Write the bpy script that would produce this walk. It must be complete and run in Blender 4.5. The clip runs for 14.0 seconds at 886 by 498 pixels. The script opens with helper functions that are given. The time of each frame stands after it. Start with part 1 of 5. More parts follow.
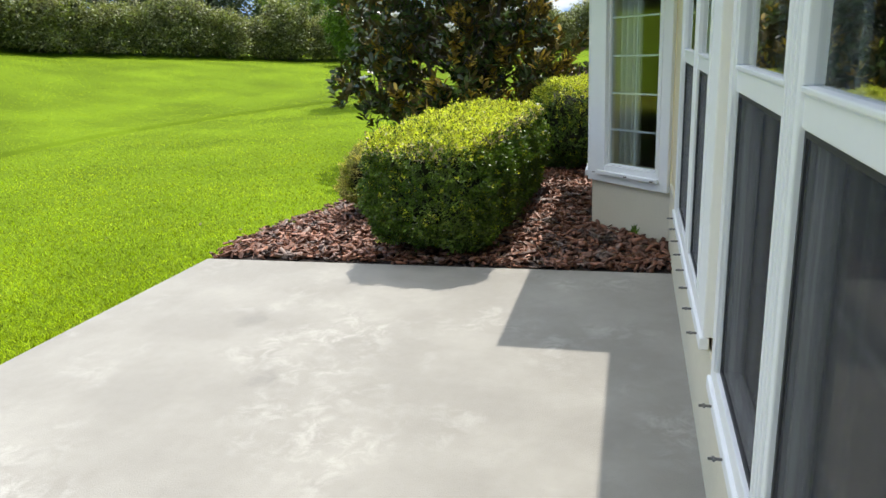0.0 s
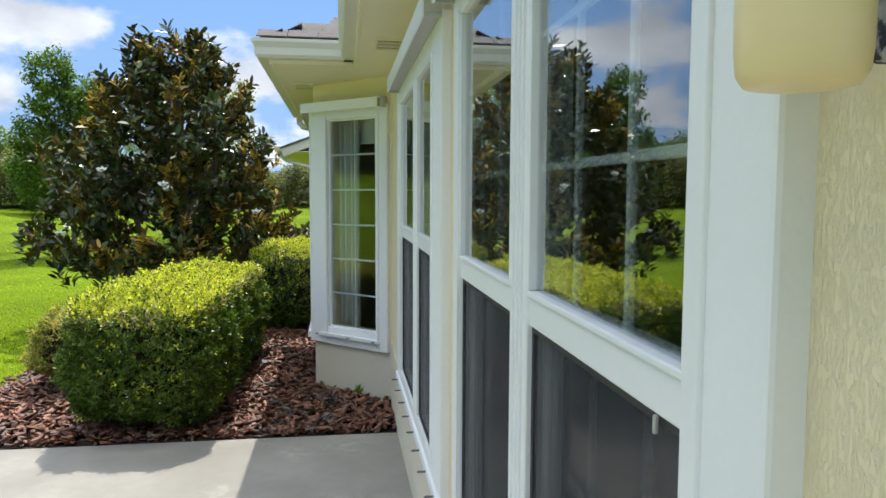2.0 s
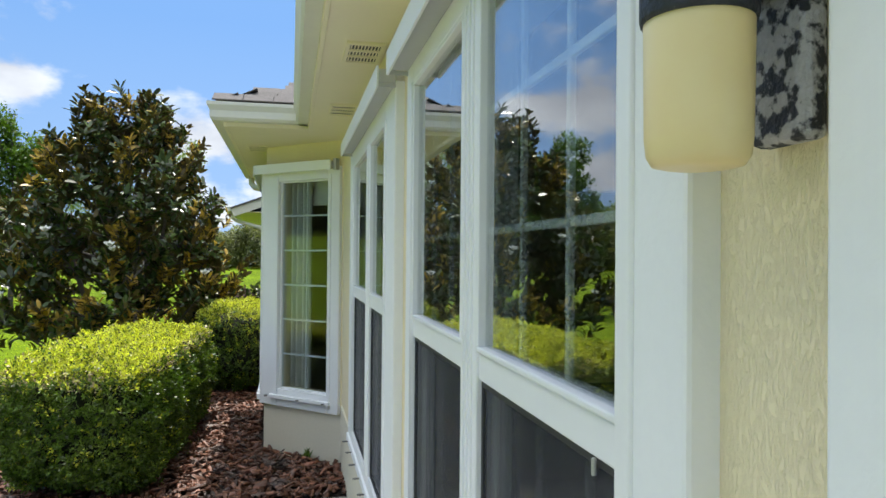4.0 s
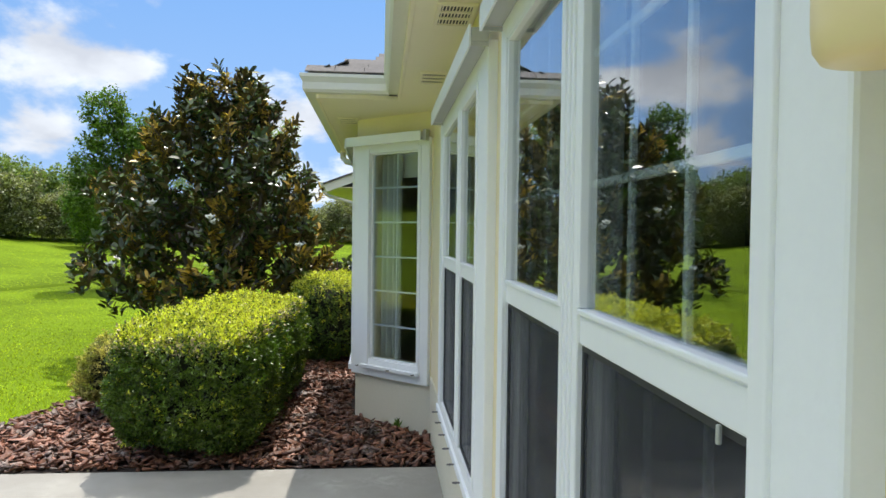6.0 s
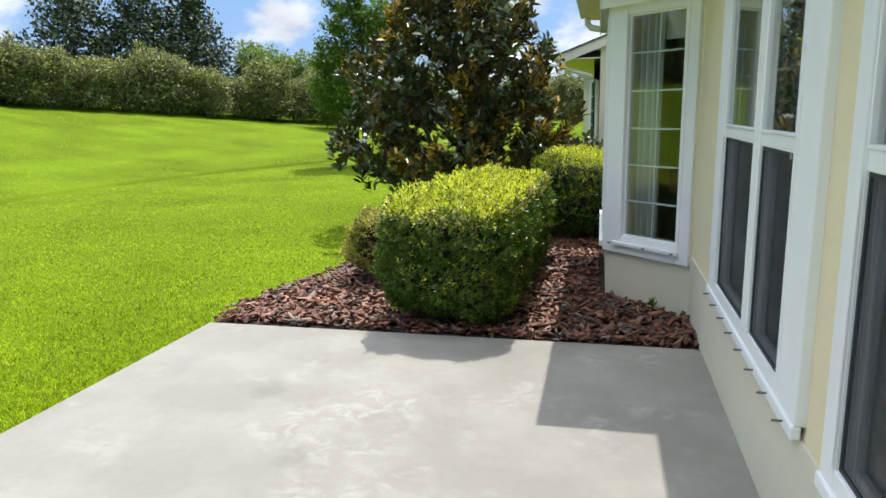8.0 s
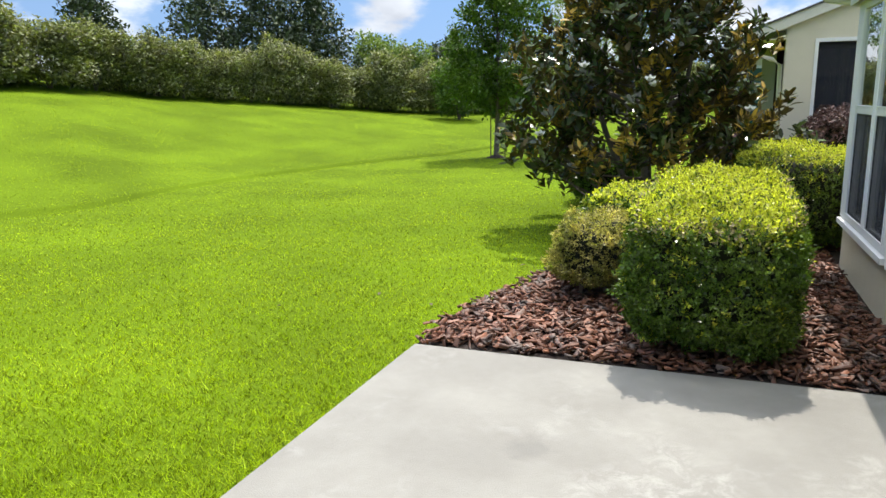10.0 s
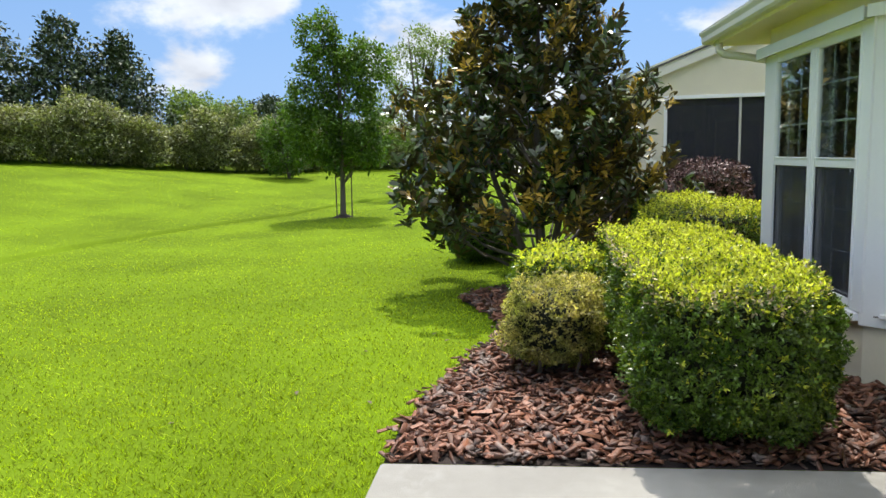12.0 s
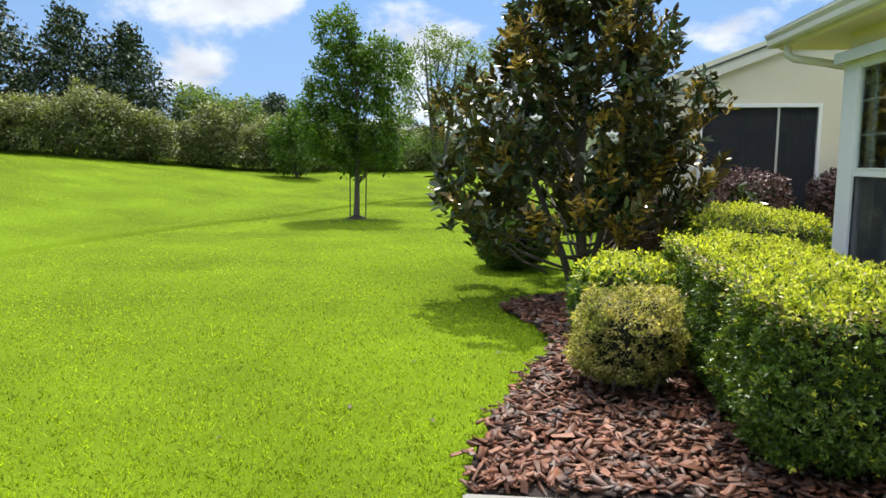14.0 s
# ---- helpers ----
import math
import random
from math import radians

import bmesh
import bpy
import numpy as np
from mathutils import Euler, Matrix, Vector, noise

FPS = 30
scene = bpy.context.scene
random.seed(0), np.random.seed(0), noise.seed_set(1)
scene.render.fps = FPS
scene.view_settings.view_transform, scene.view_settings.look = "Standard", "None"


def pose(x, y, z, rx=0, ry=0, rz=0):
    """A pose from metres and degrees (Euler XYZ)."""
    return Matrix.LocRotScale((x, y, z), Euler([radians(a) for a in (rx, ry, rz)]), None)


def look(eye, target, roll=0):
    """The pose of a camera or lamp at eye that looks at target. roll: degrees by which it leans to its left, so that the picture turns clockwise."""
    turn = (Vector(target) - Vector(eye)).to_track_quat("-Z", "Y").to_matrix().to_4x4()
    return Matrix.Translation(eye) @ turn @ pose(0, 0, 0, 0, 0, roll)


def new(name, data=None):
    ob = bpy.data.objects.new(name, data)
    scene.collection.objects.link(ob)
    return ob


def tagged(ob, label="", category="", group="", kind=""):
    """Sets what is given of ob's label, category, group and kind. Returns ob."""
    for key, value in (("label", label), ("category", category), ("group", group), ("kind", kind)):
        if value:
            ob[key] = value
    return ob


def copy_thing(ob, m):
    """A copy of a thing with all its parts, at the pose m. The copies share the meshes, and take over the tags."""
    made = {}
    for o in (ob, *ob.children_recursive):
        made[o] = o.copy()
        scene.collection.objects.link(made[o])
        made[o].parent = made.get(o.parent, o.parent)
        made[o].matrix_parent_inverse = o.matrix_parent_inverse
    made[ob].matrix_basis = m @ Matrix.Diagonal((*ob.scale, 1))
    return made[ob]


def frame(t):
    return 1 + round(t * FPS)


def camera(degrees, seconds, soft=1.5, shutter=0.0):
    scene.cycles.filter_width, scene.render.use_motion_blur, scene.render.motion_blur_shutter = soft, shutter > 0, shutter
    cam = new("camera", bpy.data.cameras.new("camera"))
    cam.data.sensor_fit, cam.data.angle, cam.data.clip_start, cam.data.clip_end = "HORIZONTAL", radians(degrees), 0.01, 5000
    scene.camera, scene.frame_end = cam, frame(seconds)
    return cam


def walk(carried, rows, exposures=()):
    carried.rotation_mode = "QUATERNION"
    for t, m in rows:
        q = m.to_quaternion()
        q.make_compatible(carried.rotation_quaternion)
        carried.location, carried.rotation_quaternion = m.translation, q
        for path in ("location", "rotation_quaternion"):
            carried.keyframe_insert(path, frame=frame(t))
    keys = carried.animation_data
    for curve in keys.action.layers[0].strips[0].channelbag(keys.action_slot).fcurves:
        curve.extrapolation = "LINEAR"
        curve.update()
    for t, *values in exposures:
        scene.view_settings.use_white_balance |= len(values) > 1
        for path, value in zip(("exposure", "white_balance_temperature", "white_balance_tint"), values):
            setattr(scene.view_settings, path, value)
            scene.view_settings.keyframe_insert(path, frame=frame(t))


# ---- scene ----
cam = camera(64.2, 14.0)
PATH = [
    (0, (0.095, -0.011, 1.497), (-0.416, 1.84, 0.938), -2.9),
    (0.5, (0.123, 0.057, 1.497), (-0.139, 1.968, 0.968), -2.5),
    (1, (0.066, 0.016, 1.52), (0.001, 1.967, 1.084), -2.7),
    (1.5, (0.019, -0.031, 1.55), (0.131, 1.944, 1.254), -1.2),
    (2, (0.002, -0.071, 1.586), (0.287, 1.903, 1.431), 0.2),
    (2.5, (-0.004, -0.087, 1.604), (0.42, 1.867, 1.56), 0.9),
    (2.7, (-0.001, -0.09, 1.62), (0.452, 1.858, 1.603), 1.0),
    (4.8, (-0.03, -0.163, 1.568), (0.348, 1.8, 1.631), 0.8),
    (5, (-0.034, -0.158, 1.581), (0.326, 1.807, 1.677), 1.1),
    (5.5, (-0.043, -0.145, 1.587), (0.265, 1.829, 1.677), 0.7),
    (6, (-0.017, -0.068, 1.545), (0.159, 1.924, 1.497), 0.7),
    (6.5, (0.036, 0.028, 1.53), (0.035, 2.021, 1.369), 0.9),
    (7, (-0.005, 0.077, 1.515), (-0.151, 2.056, 1.268), 0.5),
    (7.5, (-0.13, 0.055, 1.511), (-0.4, 2.01, 1.187), 0.1),
    (8, (-0.283, 0.057, 1.505), (-0.711, 1.972, 1.116), -0.8),
    (8.5, (-0.471, 0.244, 1.481), (-1.067, 2.104, 1.051), -1.8),
    (9, (-0.691, 0.401, 1.513), (-1.377, 2.222, 1.052), -1.3),
    (9.2, (-0.807, 0.441, 1.496), (-1.519, 2.252, 1.033), -1.1),
    (11.3, (-2.097, 0.987, 1.513), (-2.551, 2.914, 1.229), -1.7),
    (11.5, (-2.168, 1.06, 1.5), (-2.548, 3.004, 1.225), -1.9),
    (12, (-2.363, 1.268, 1.499), (-2.567, 3.24, 1.235), -1.6),
    (12.5, (-2.572, 1.348, 1.492), (-2.645, 3.331, 1.239), -1.2),
    (13, (-2.724, 1.397, 1.489), (-2.714, 3.382, 1.244), -0.7),
    (13.5, (-2.739, 1.528, 1.479), (-2.775, 3.512, 1.228), -0.3),
    (14, (-2.843, 1.582, 1.459), (-3.038, 3.556, 1.208), 0.2),
]
walk(cam, [(t, look(e, g, r)) for t, e, g, r in PATH])

# ---- world and sun ----
SUN_DIR = Vector((0.006, -0.567, -1.0)).normalized()
world = bpy.data.worlds.new("sky")
scene.world = world
world.use_nodes = True
wn, wl = world.node_tree.nodes, world.node_tree.links
for n in list(wn):
    wn.remove(n)


def build_sky():
    out = wn.new("ShaderNodeOutputWorld")
    bg = wn.new("ShaderNodeBackground")
    bg.inputs["Strength"].default_value = 0.15
    sky = wn.new("ShaderNodeTexSky")
    sky.sky_type = "NISHITA"
    sky.sun_disc = False
    sky.sun_elevation = radians(60.4)
    sky.sun_rotation = radians(0)
    sky.air_density, sky.dust_density, sky.ozone_density = 1.0, 0.1, 4.0
    co = wn.new("ShaderNodeTexCoord")
    sep = wn.new("ShaderNodeSeparateXYZ")
    wl.new(co.outputs["Generated"], sep.inputs[0])
    # clouds lie on a flat layer overhead: direction divided by its height
    up = wn.new("ShaderNodeMath"); up.operation = "ADD"; up.inputs[1].default_value = 0.55
    wl.new(sep.outputs["Z"], up.inputs[0])
    div = wn.new("ShaderNodeVectorMath"); div.operation = "DIVIDE"
    comb = wn.new("ShaderNodeCombineXYZ")
    for k in range(3):
        wl.new(up.outputs[0], comb.inputs[k])
    wl.new(co.outputs["Generated"], div.inputs[0]); wl.new(comb.outputs[0], div.inputs[1])
    big = wn.new("ShaderNodeTexNoise")
    big.inputs["Scale"].default_value = 4.6
    big.inputs["Detail"].default_value = 9.0
    big.inputs["Roughness"].default_value = 0.55
    big.inputs["Distortion"].default_value = 0.1
    shift = wn.new("ShaderNodeVectorMath"); shift.operation = "ADD"
    shift.inputs[1].default_value = (3.7, 1.3, 0.0)
    wl.new(div.outputs[0], shift.inputs[0]); wl.new(shift.outputs[0], big.inputs["Vector"])
    low = wn.new("ShaderNodeMapRange")
    low.inputs["From Min"].default_value, low.inputs["From Max"].default_value = 0.08, 0.38
    low.inputs["To Min"].default_value, low.inputs["To Max"].default_value = 0.11, -0.045
    wl.new(sep.outputs["Z"], low.inputs["Value"])
    add = wn.new("ShaderNodeMath"); add.operation = "ADD"
    # extra cloud cover high overhead, out of view, added to raise ambient light
    high = wn.new("ShaderNodeMapRange")
    high.inputs["From Min"].default_value, high.inputs["From Max"].default_value = 0.42, 0.85
    high.inputs["To Min"].default_value, high.inputs["To Max"].default_value = 0.0, 0.42
    wl.new(sep.outputs["Z"], high.inputs["Value"])
    both = wn.new("ShaderNodeMath"); both.operation = "ADD"
    wl.new(low.outputs[0], both.inputs[0]); wl.new(high.outputs[0], both.inputs[1])
    wl.new(big.outputs["Fac"], add.inputs[0]); wl.new(both.outputs[0], add.inputs[1])
    ramp = wn.new("ShaderNodeMapRange"); ramp.interpolation_type = "SMOOTHSTEP"
    ramp.inputs["From Min"].default_value, ramp.inputs["From Max"].default_value = 0.56, 0.71
    wl.new(add.outputs[0], ramp.inputs["Value"])
    hz = wn.new("ShaderNodeMath"); hz.operation = "MAXIMUM"; hz.inputs[1].default_value = 0.34
    wl.new(sep.outputs["Z"], hz.inputs[0])
    sv = wn.new("ShaderNodeCombineXYZ")
    wl.new(sep.outputs["X"], sv.inputs[0]); wl.new(sep.outputs["Y"], sv.inputs[1]); wl.new(hz.outputs[0], sv.inputs[2])
    nv = wn.new("ShaderNodeVectorMath"); nv.operation = "NORMALIZE"
    wl.new(sv.outputs[0], nv.inputs[0]); wl.new(nv.outputs[0], sky.inputs["Vector"])
    sat = wn.new("ShaderNodeHueSaturation"); sat.inputs["Saturation"].default_value = 1.10; sat.inputs["Value"].default_value = 0.47
    wl.new(sky.outputs[0], sat.inputs["Color"])
    mix = wn.new("ShaderNodeMix"); mix.data_type = "RGBA"
    wl.new(ramp.outputs[0], mix.inputs["Factor"])
    # pale haze towards the horizon
    near = wn.new("ShaderNodeMapRange")
    near.inputs["From Min"].default_value, near.inputs["From Max"].default_value = 0.0, 0.30
    near.inputs["To Min"].default_value, near.inputs["To Max"].default_value = 0.5, 0.0
    wl.new(sep.outputs["Z"], near.inputs["Value"])
    haze = wn.new("ShaderNodeMix"); haze.data_type = "RGBA"; haze.inputs["B"].default_value = (1.9, 2.5, 3.2, 1)
    wl.new(near.outputs[0], haze.inputs["Factor"]); wl.new(sat.outputs[0], haze.inputs["A"])
    wl.new(haze.outputs["Result"], mix.inputs["A"])
    shade = wn.new("ShaderNodeMix"); shade.data_type = "RGBA"
    shade.inputs["A"].default_value = (3.2, 3.4, 3.65, 1)
    shade.inputs["B"].default_value = (2.2, 2.35, 2.65, 1)
    fine = wn.new("ShaderNodeTexNoise"); fine.inputs["Scale"].default_value = 5.0; fine.inputs["Detail"].default_value = 5.0
    wl.new(shift.outputs[0], fine.inputs["Vector"])
    fr = wn.new("ShaderNodeMapRange"); fr.inputs["From Min"].default_value, fr.inputs["From Max"].default_value = 0.42, 0.66
    wl.new(fine.outputs["Fac"], fr.inputs["Value"])
    wl.new(fr.outputs[0], shade.inputs["Factor"])
    # unseen clouds overhead are brightened by height, as added fill for shaded walls
    overhead_fill = wn.new("ShaderNodeMapRange")
    overhead_fill.inputs["From Min"].default_value, overhead_fill.inputs["From Max"].default_value = 0.40, 0.85
    overhead_fill.inputs["To Min"].default_value, overhead_fill.inputs["To Max"].default_value = 1.0, 2.5
    wl.new(sep.outputs["Z"], overhead_fill.inputs["Value"])
    lit = wn.new("ShaderNodeVectorMath"); lit.operation = "SCALE"
    wl.new(shade.outputs["Result"], lit.inputs[0]); wl.new(overhead_fill.outputs[0], lit.inputs["Scale"])
    wl.new(lit.outputs[0], mix.inputs["B"])
    wl.new(mix.outputs["Result"], bg.inputs["Color"])
    wl.new(bg.outputs[0], out.inputs[0])


build_sky()
sun = new("sun", bpy.data.lights.new("sun", "SUN"))
sun.data.energy, sun.data.angle, sun.data.color = 2.45, radians(0.53), (1.0, 0.955, 0.87)
sun.matrix_world = look((0, 20, 40), tuple(Vector((0, 20, 40)) + SUN_DIR))
scene.view_settings.exposure = 1.08


# ---- materials ----
def mat(name, base, rough=0.6, metal=0.0, vary=0.0, scale=8.0, fine=60.0, bump=0.0, bump_scale=80.0, spec=0.5, second=None,
        island=0.0, obj=0.0, sub=0.0, trans=0.0, amount=None):
    """Principled material: base colour mottled at two scales, with fine relief."""
    m = bpy.data.materials.new(name)
    m.use_nodes = True
    nt = m.node_tree
    N, L = nt.nodes, nt.links
    b = N["Principled BSDF"]
    b.inputs["Roughness"].default_value = rough
    b.inputs["Metallic"].default_value = metal
    b.inputs["Specular IOR Level"].default_value = spec
    co = N.new("ShaderNodeTexCoord")
    col = N.new("ShaderNodeRGB"); col.outputs[0].default_value = (*base, 1)
    cur = col.outputs[0]
    if second:
        n1 = N.new("ShaderNodeTexNoise")
        n1.inputs["Scale"].default_value, n1.inputs["Detail"].default_value = scale, 6
        L.new(co.outputs["Object"], n1.inputs["Vector"])
        r = N.new("ShaderNodeMapRange"); r.inputs["From Min"].default_value, r.inputs["From Max"].default_value = (0.35, 0.65) if amount is None else amount
        L.new(n1.outputs["Fac"], r.inputs["Value"])
        mx = N.new("ShaderNodeMix"); mx.data_type = "RGBA"; mx.inputs["B"].default_value = (*second, 1)
        L.new(r.outputs[0], mx.inputs["Factor"]); L.new(cur, mx.inputs["A"])
        cur = mx.outputs["Result"]
    src = []
    if vary:
        for sc, k in ((scale, 1.0), (fine, 0.7)):
            n1 = N.new("ShaderNodeTexNoise")
            n1.inputs["Scale"].default_value, n1.inputs["Detail"].default_value = sc, 5
            L.new(co.outputs["Object"], n1.inputs["Vector"])
            src.append((n1.outputs["Fac"], vary * k))
    geo = N.new("ShaderNodeNewGeometry")
    info = N.new("ShaderNodeObjectInfo")
    if island:
        src.append((geo.outputs["Random Per Island"], island))
    if obj:
        src.append((info.outputs["Random"], obj))
    for o, k in src:
        r = N.new("ShaderNodeMapRange")
        r.inputs["To Min"].default_value, r.inputs["To Max"].default_value = 1 - k, 1 + k
        L.new(o, r.inputs["Value"])
        hsv = N.new("ShaderNodeHueSaturation")
        L.new(r.outputs[0], hsv.inputs["Value"]); L.new(cur, hsv.inputs["Color"])
        cur = hsv.outputs[0]
    L.new(cur, b.inputs["Base Color"])
    if bump:
        n2 = N.new("ShaderNodeTexNoise")
        n2.inputs["Scale"].default_value, n2.inputs["Detail"].default_value = bump_scale, 4
        L.new(co.outputs["Object"], n2.inputs["Vector"])
        bp = N.new("ShaderNodeBump"); bp.inputs["Strength"].default_value = bump; bp.inputs["Distance"].default_value = 0.01
        L.new(n2.outputs["Fac"], bp.inputs["Height"]); L.new(bp.outputs[0], b.inputs["Normal"])
    if trans:
        tr = N.new("ShaderNodeBsdfTranslucent")
        gain = N.new("ShaderNodeMix"); gain.data_type = "RGBA"; gain.blend_type = "MULTIPLY"; gain.inputs["Factor"].default_value = 1
        gain.inputs["B"].default_value = (1.35, 1.5, 0.5, 1)
        L.new(cur, gain.inputs["A"]); L.new(gain.outputs["Result"], tr.inputs["Color"])
        ms = N.new("ShaderNodeMixShader"); ms.inputs[0].default_value = trans
        L.new(b.outputs[0], ms.inputs[1]); L.new(tr.outputs[0], ms.inputs[2])
        L.new(ms.outputs[0], N["Material Output"].inputs["Surface"])
    return m


def glass_mat(name, tint=(0.86, 0.9, 0.9), ior=0.05):
    m = bpy.data.materials.new(name)
    m.use_nodes = True
    N, L = m.node_tree.nodes, m.node_tree.links
    N.remove(N["Principled BSDF"])
    t = N.new("ShaderNodeBsdfTransparent"); t.inputs[0].default_value = (*tint, 1)
    g = N.new("ShaderNodeBsdfGlossy"); g.inputs["Roughness"].default_value = 0.0
    lw = N.new("ShaderNodeLayerWeight"); lw.inputs["Blend"].default_value = 0.5
    pw = N.new("ShaderNodeMath"); pw.operation = "POWER"; pw.inputs[1].default_value = 2.2
    L.new(lw.outputs["Facing"], pw.inputs[0])
    rg2 = N.new("ShaderNodeMapRange"); rg2.inputs["To Min"].default_value, rg2.inputs["To Max"].default_value = ior, 1.0
    L.new(pw.outputs[0], rg2.inputs["Value"])
    x = N.new("ShaderNodeMixShader")
    L.new(rg2.outputs[0], x.inputs[0]); L.new(t.outputs[0], x.inputs[1]); L.new(g.outputs[0], x.inputs[2])
    L.new(x.outputs[0], N["Material Output"].inputs["Surface"])
    return m


def screen_mat(name):
    m = bpy.data.materials.new(name)
    m.use_nodes = True
    N, L = m.node_tree.nodes, m.node_tree.links
    b = N["Principled BSDF"]
    b.inputs["Base Color"].default_value = (0.032, 0.035, 0.044, 1); b.inputs["Roughness"].default_value = 0.75
    t = N.new("ShaderNodeBsdfTransparent")
    x = N.new("ShaderNodeMixShader")
    co = N.new("ShaderNodeTexCoord"); n1 = N.new("ShaderNodeTexNoise"); n1.inputs["Scale"].default_value = 5
    mp = N.new("ShaderNodeMapping"); mp.inputs["Scale"].default_value = (9, 9, 0.6)
    L.new(co.outputs["Object"], mp.inputs[0]); L.new(mp.outputs[0], n1.inputs["Vector"])
    r = N.new("ShaderNodeMapRange"); r.inputs["To Min"].default_value, r.inputs["To Max"].default_value = 0.44, 0.70
    L.new(n1.outputs["Fac"], r.inputs["Value"]); L.new(r.outputs[0], x.inputs[0])
    L.new(b.outputs[0], x.inputs[1]); L.new(t.outputs[0], x.inputs[2])
    L.new(x.outputs[0], N["Material Output"].inputs["Surface"])
    return m


def concrete_mat():
    m = mat("concrete", (0.250, 0.236, 0.210), 0.85, vary=0.10, scale=1.7, fine=17, bump=0.35, bump_scale=170, second=(0.295, 0.281, 0.250), amount=(0.42, 0.7))
    N, L = m.node_tree.nodes, m.node_tree.links
    b = N["Principled BSDF"]
    cur = b.inputs["Base Color"].links[0].from_socket
    co = N.new("ShaderNodeTexCoord")
    # whitish bloom in broken patches
    def noise_tex(scale, detail, rough=0.6, dist=0.0):
        n = N.new("ShaderNodeTexNoise")
        n.inputs["Scale"].default_value, n.inputs["Detail"].default_value = scale, detail
        n.inputs["Roughness"].default_value, n.inputs["Distortion"].default_value = rough, dist
        L.new(co.outputs["Object"], n.inputs["Vector"])
        return n.outputs["Fac"]

    def between(v, a, c):
        r = N.new("ShaderNodeMapRange"); r.inputs["From Min"].default_value, r.inputs["From Max"].default_value = a, c
        L.new(v, r.inputs["Value"])
        return r.outputs[0]

    def times(a, c):
        q = N.new("ShaderNodeMath"); q.operation = "MULTIPLY"
        L.new(a, q.inputs[0])
        if isinstance(c, float):
            q.inputs[1].default_value = c
        else:
            L.new(c, q.inputs[1])
        return q.outputs[0]

    def blend(fac, colour):
        nonlocal cur
        x = N.new("ShaderNodeMix"); x.data_type = "RGBA"; x.inputs["B"].default_value = (*colour, 1)
        L.new(fac, x.inputs["Factor"]); L.new(cur, x.inputs["A"])
        cur = x.outputs["Result"]
    blend(times(times(between(noise_tex(1.1, 3), 0.5, 0.62), between(noise_tex(9, 8, 0.7, 0.6), 0.46, 0.62)), 0.65), (0.40, 0.384, 0.35))
    blend(times(between(noise_tex(30, 6, 0.75), 0.60, 0.72), 0.35), (0.20, 0.18, 0.15))
    blend(times(between(noise_tex(2.6, 6, 0.65, 0.8), 0.60, 0.70), 0.30), (0.24, 0.22, 0.195))
    for (x, y, r) in ((-1.58, 2.72, 0.11), (-2.02, 3.42, 0.13), (-1.25, 1.75, 0.09)):
        d = N.new("ShaderNodeVectorMath"); d.operation = "DISTANCE"; d.inputs[1].default_value = (x, y, 0)
        L.new(co.outputs["Object"], d.inputs[0])
        w = N.new("ShaderNodeMath"); w.operation = "MULTIPLY_ADD"; w.inputs[1].default_value = 0.22
        L.new(noise_tex(9, 4), w.inputs[0]); L.new(d.outputs["Value"], w.inputs[2])
        blend(times(between(w.outputs[0], r + 0.11, r + 0.03), 0.42), (0.16, 0.15, 0.14))
    L.new(cur, b.inputs["Base Color"])
    return m


M_CONCRETE = concrete_mat()
def stucco_mat(name, base):
    """Sponged stucco: fine grit under larger flecks dragged downwards, a few of them dark."""
    m = mat(name, base, 0.92, vary=0.06, scale=3, fine=50)
    N, L = m.node_tree.nodes, m.node_tree.links
    b = N["Principled BSDF"]
    co = N.new("ShaderNodeTexCoord")
    mp = N.new("ShaderNodeMapping"); mp.inputs["Scale"].default_value = (1.0, 1.0, 0.38)
    L.new(co.outputs["Object"], mp.inputs[0])
    drag = N.new("ShaderNodeTexNoise")
    drag.inputs["Scale"].default_value, drag.inputs["Detail"].default_value, drag.inputs["Roughness"].default_value = 190, 5, 0.62
    L.new(mp.outputs[0], drag.inputs["Vector"])
    flat = N.new("ShaderNodeMapRange"); flat.interpolation_type = "SMOOTHSTEP"
    flat.inputs["From Min"].default_value, flat.inputs["From Max"].default_value = 0.34, 0.58
    L.new(drag.outputs["Fac"], flat.inputs["Value"])
    grit = N.new("ShaderNodeTexNoise"); grit.inputs["Scale"].default_value, grit.inputs["Detail"].default_value = 420, 3
    L.new(co.outputs["Object"], grit.inputs["Vector"])
    b1 = N.new("ShaderNodeBump"); b1.inputs["Strength"].default_value, b1.inputs["Distance"].default_value = 0.7, 0.0022
    b2 = N.new("ShaderNodeBump"); b2.inputs["Strength"].default_value, b2.inputs["Distance"].default_value = 0.4, 0.001
    L.new(flat.outputs[0], b1.inputs["Height"]); L.new(grit.outputs["Fac"], b2.inputs["Height"])
    L.new(b1.outputs[0], b2.inputs["Normal"]); L.new(b2.outputs[0], b.inputs["Normal"])
    pit = N.new("ShaderNodeMapRange"); pit.inputs["From Min"].default_value, pit.inputs["From Max"].default_value = 0.29, 0.22
    L.new(drag.outputs["Fac"], pit.inputs["Value"])
    x = N.new("ShaderNodeMix"); x.data_type = "RGBA"; x.inputs["B"].default_value = (0.60, 0.44, 0.24, 1)
    L.new(pit.outputs[0], x.inputs["Factor"]); L.new(b.inputs["Base Color"].links[0].from_socket, x.inputs["A"])
    L.new(x.outputs["Result"], b.inputs["Base Color"])
    return m


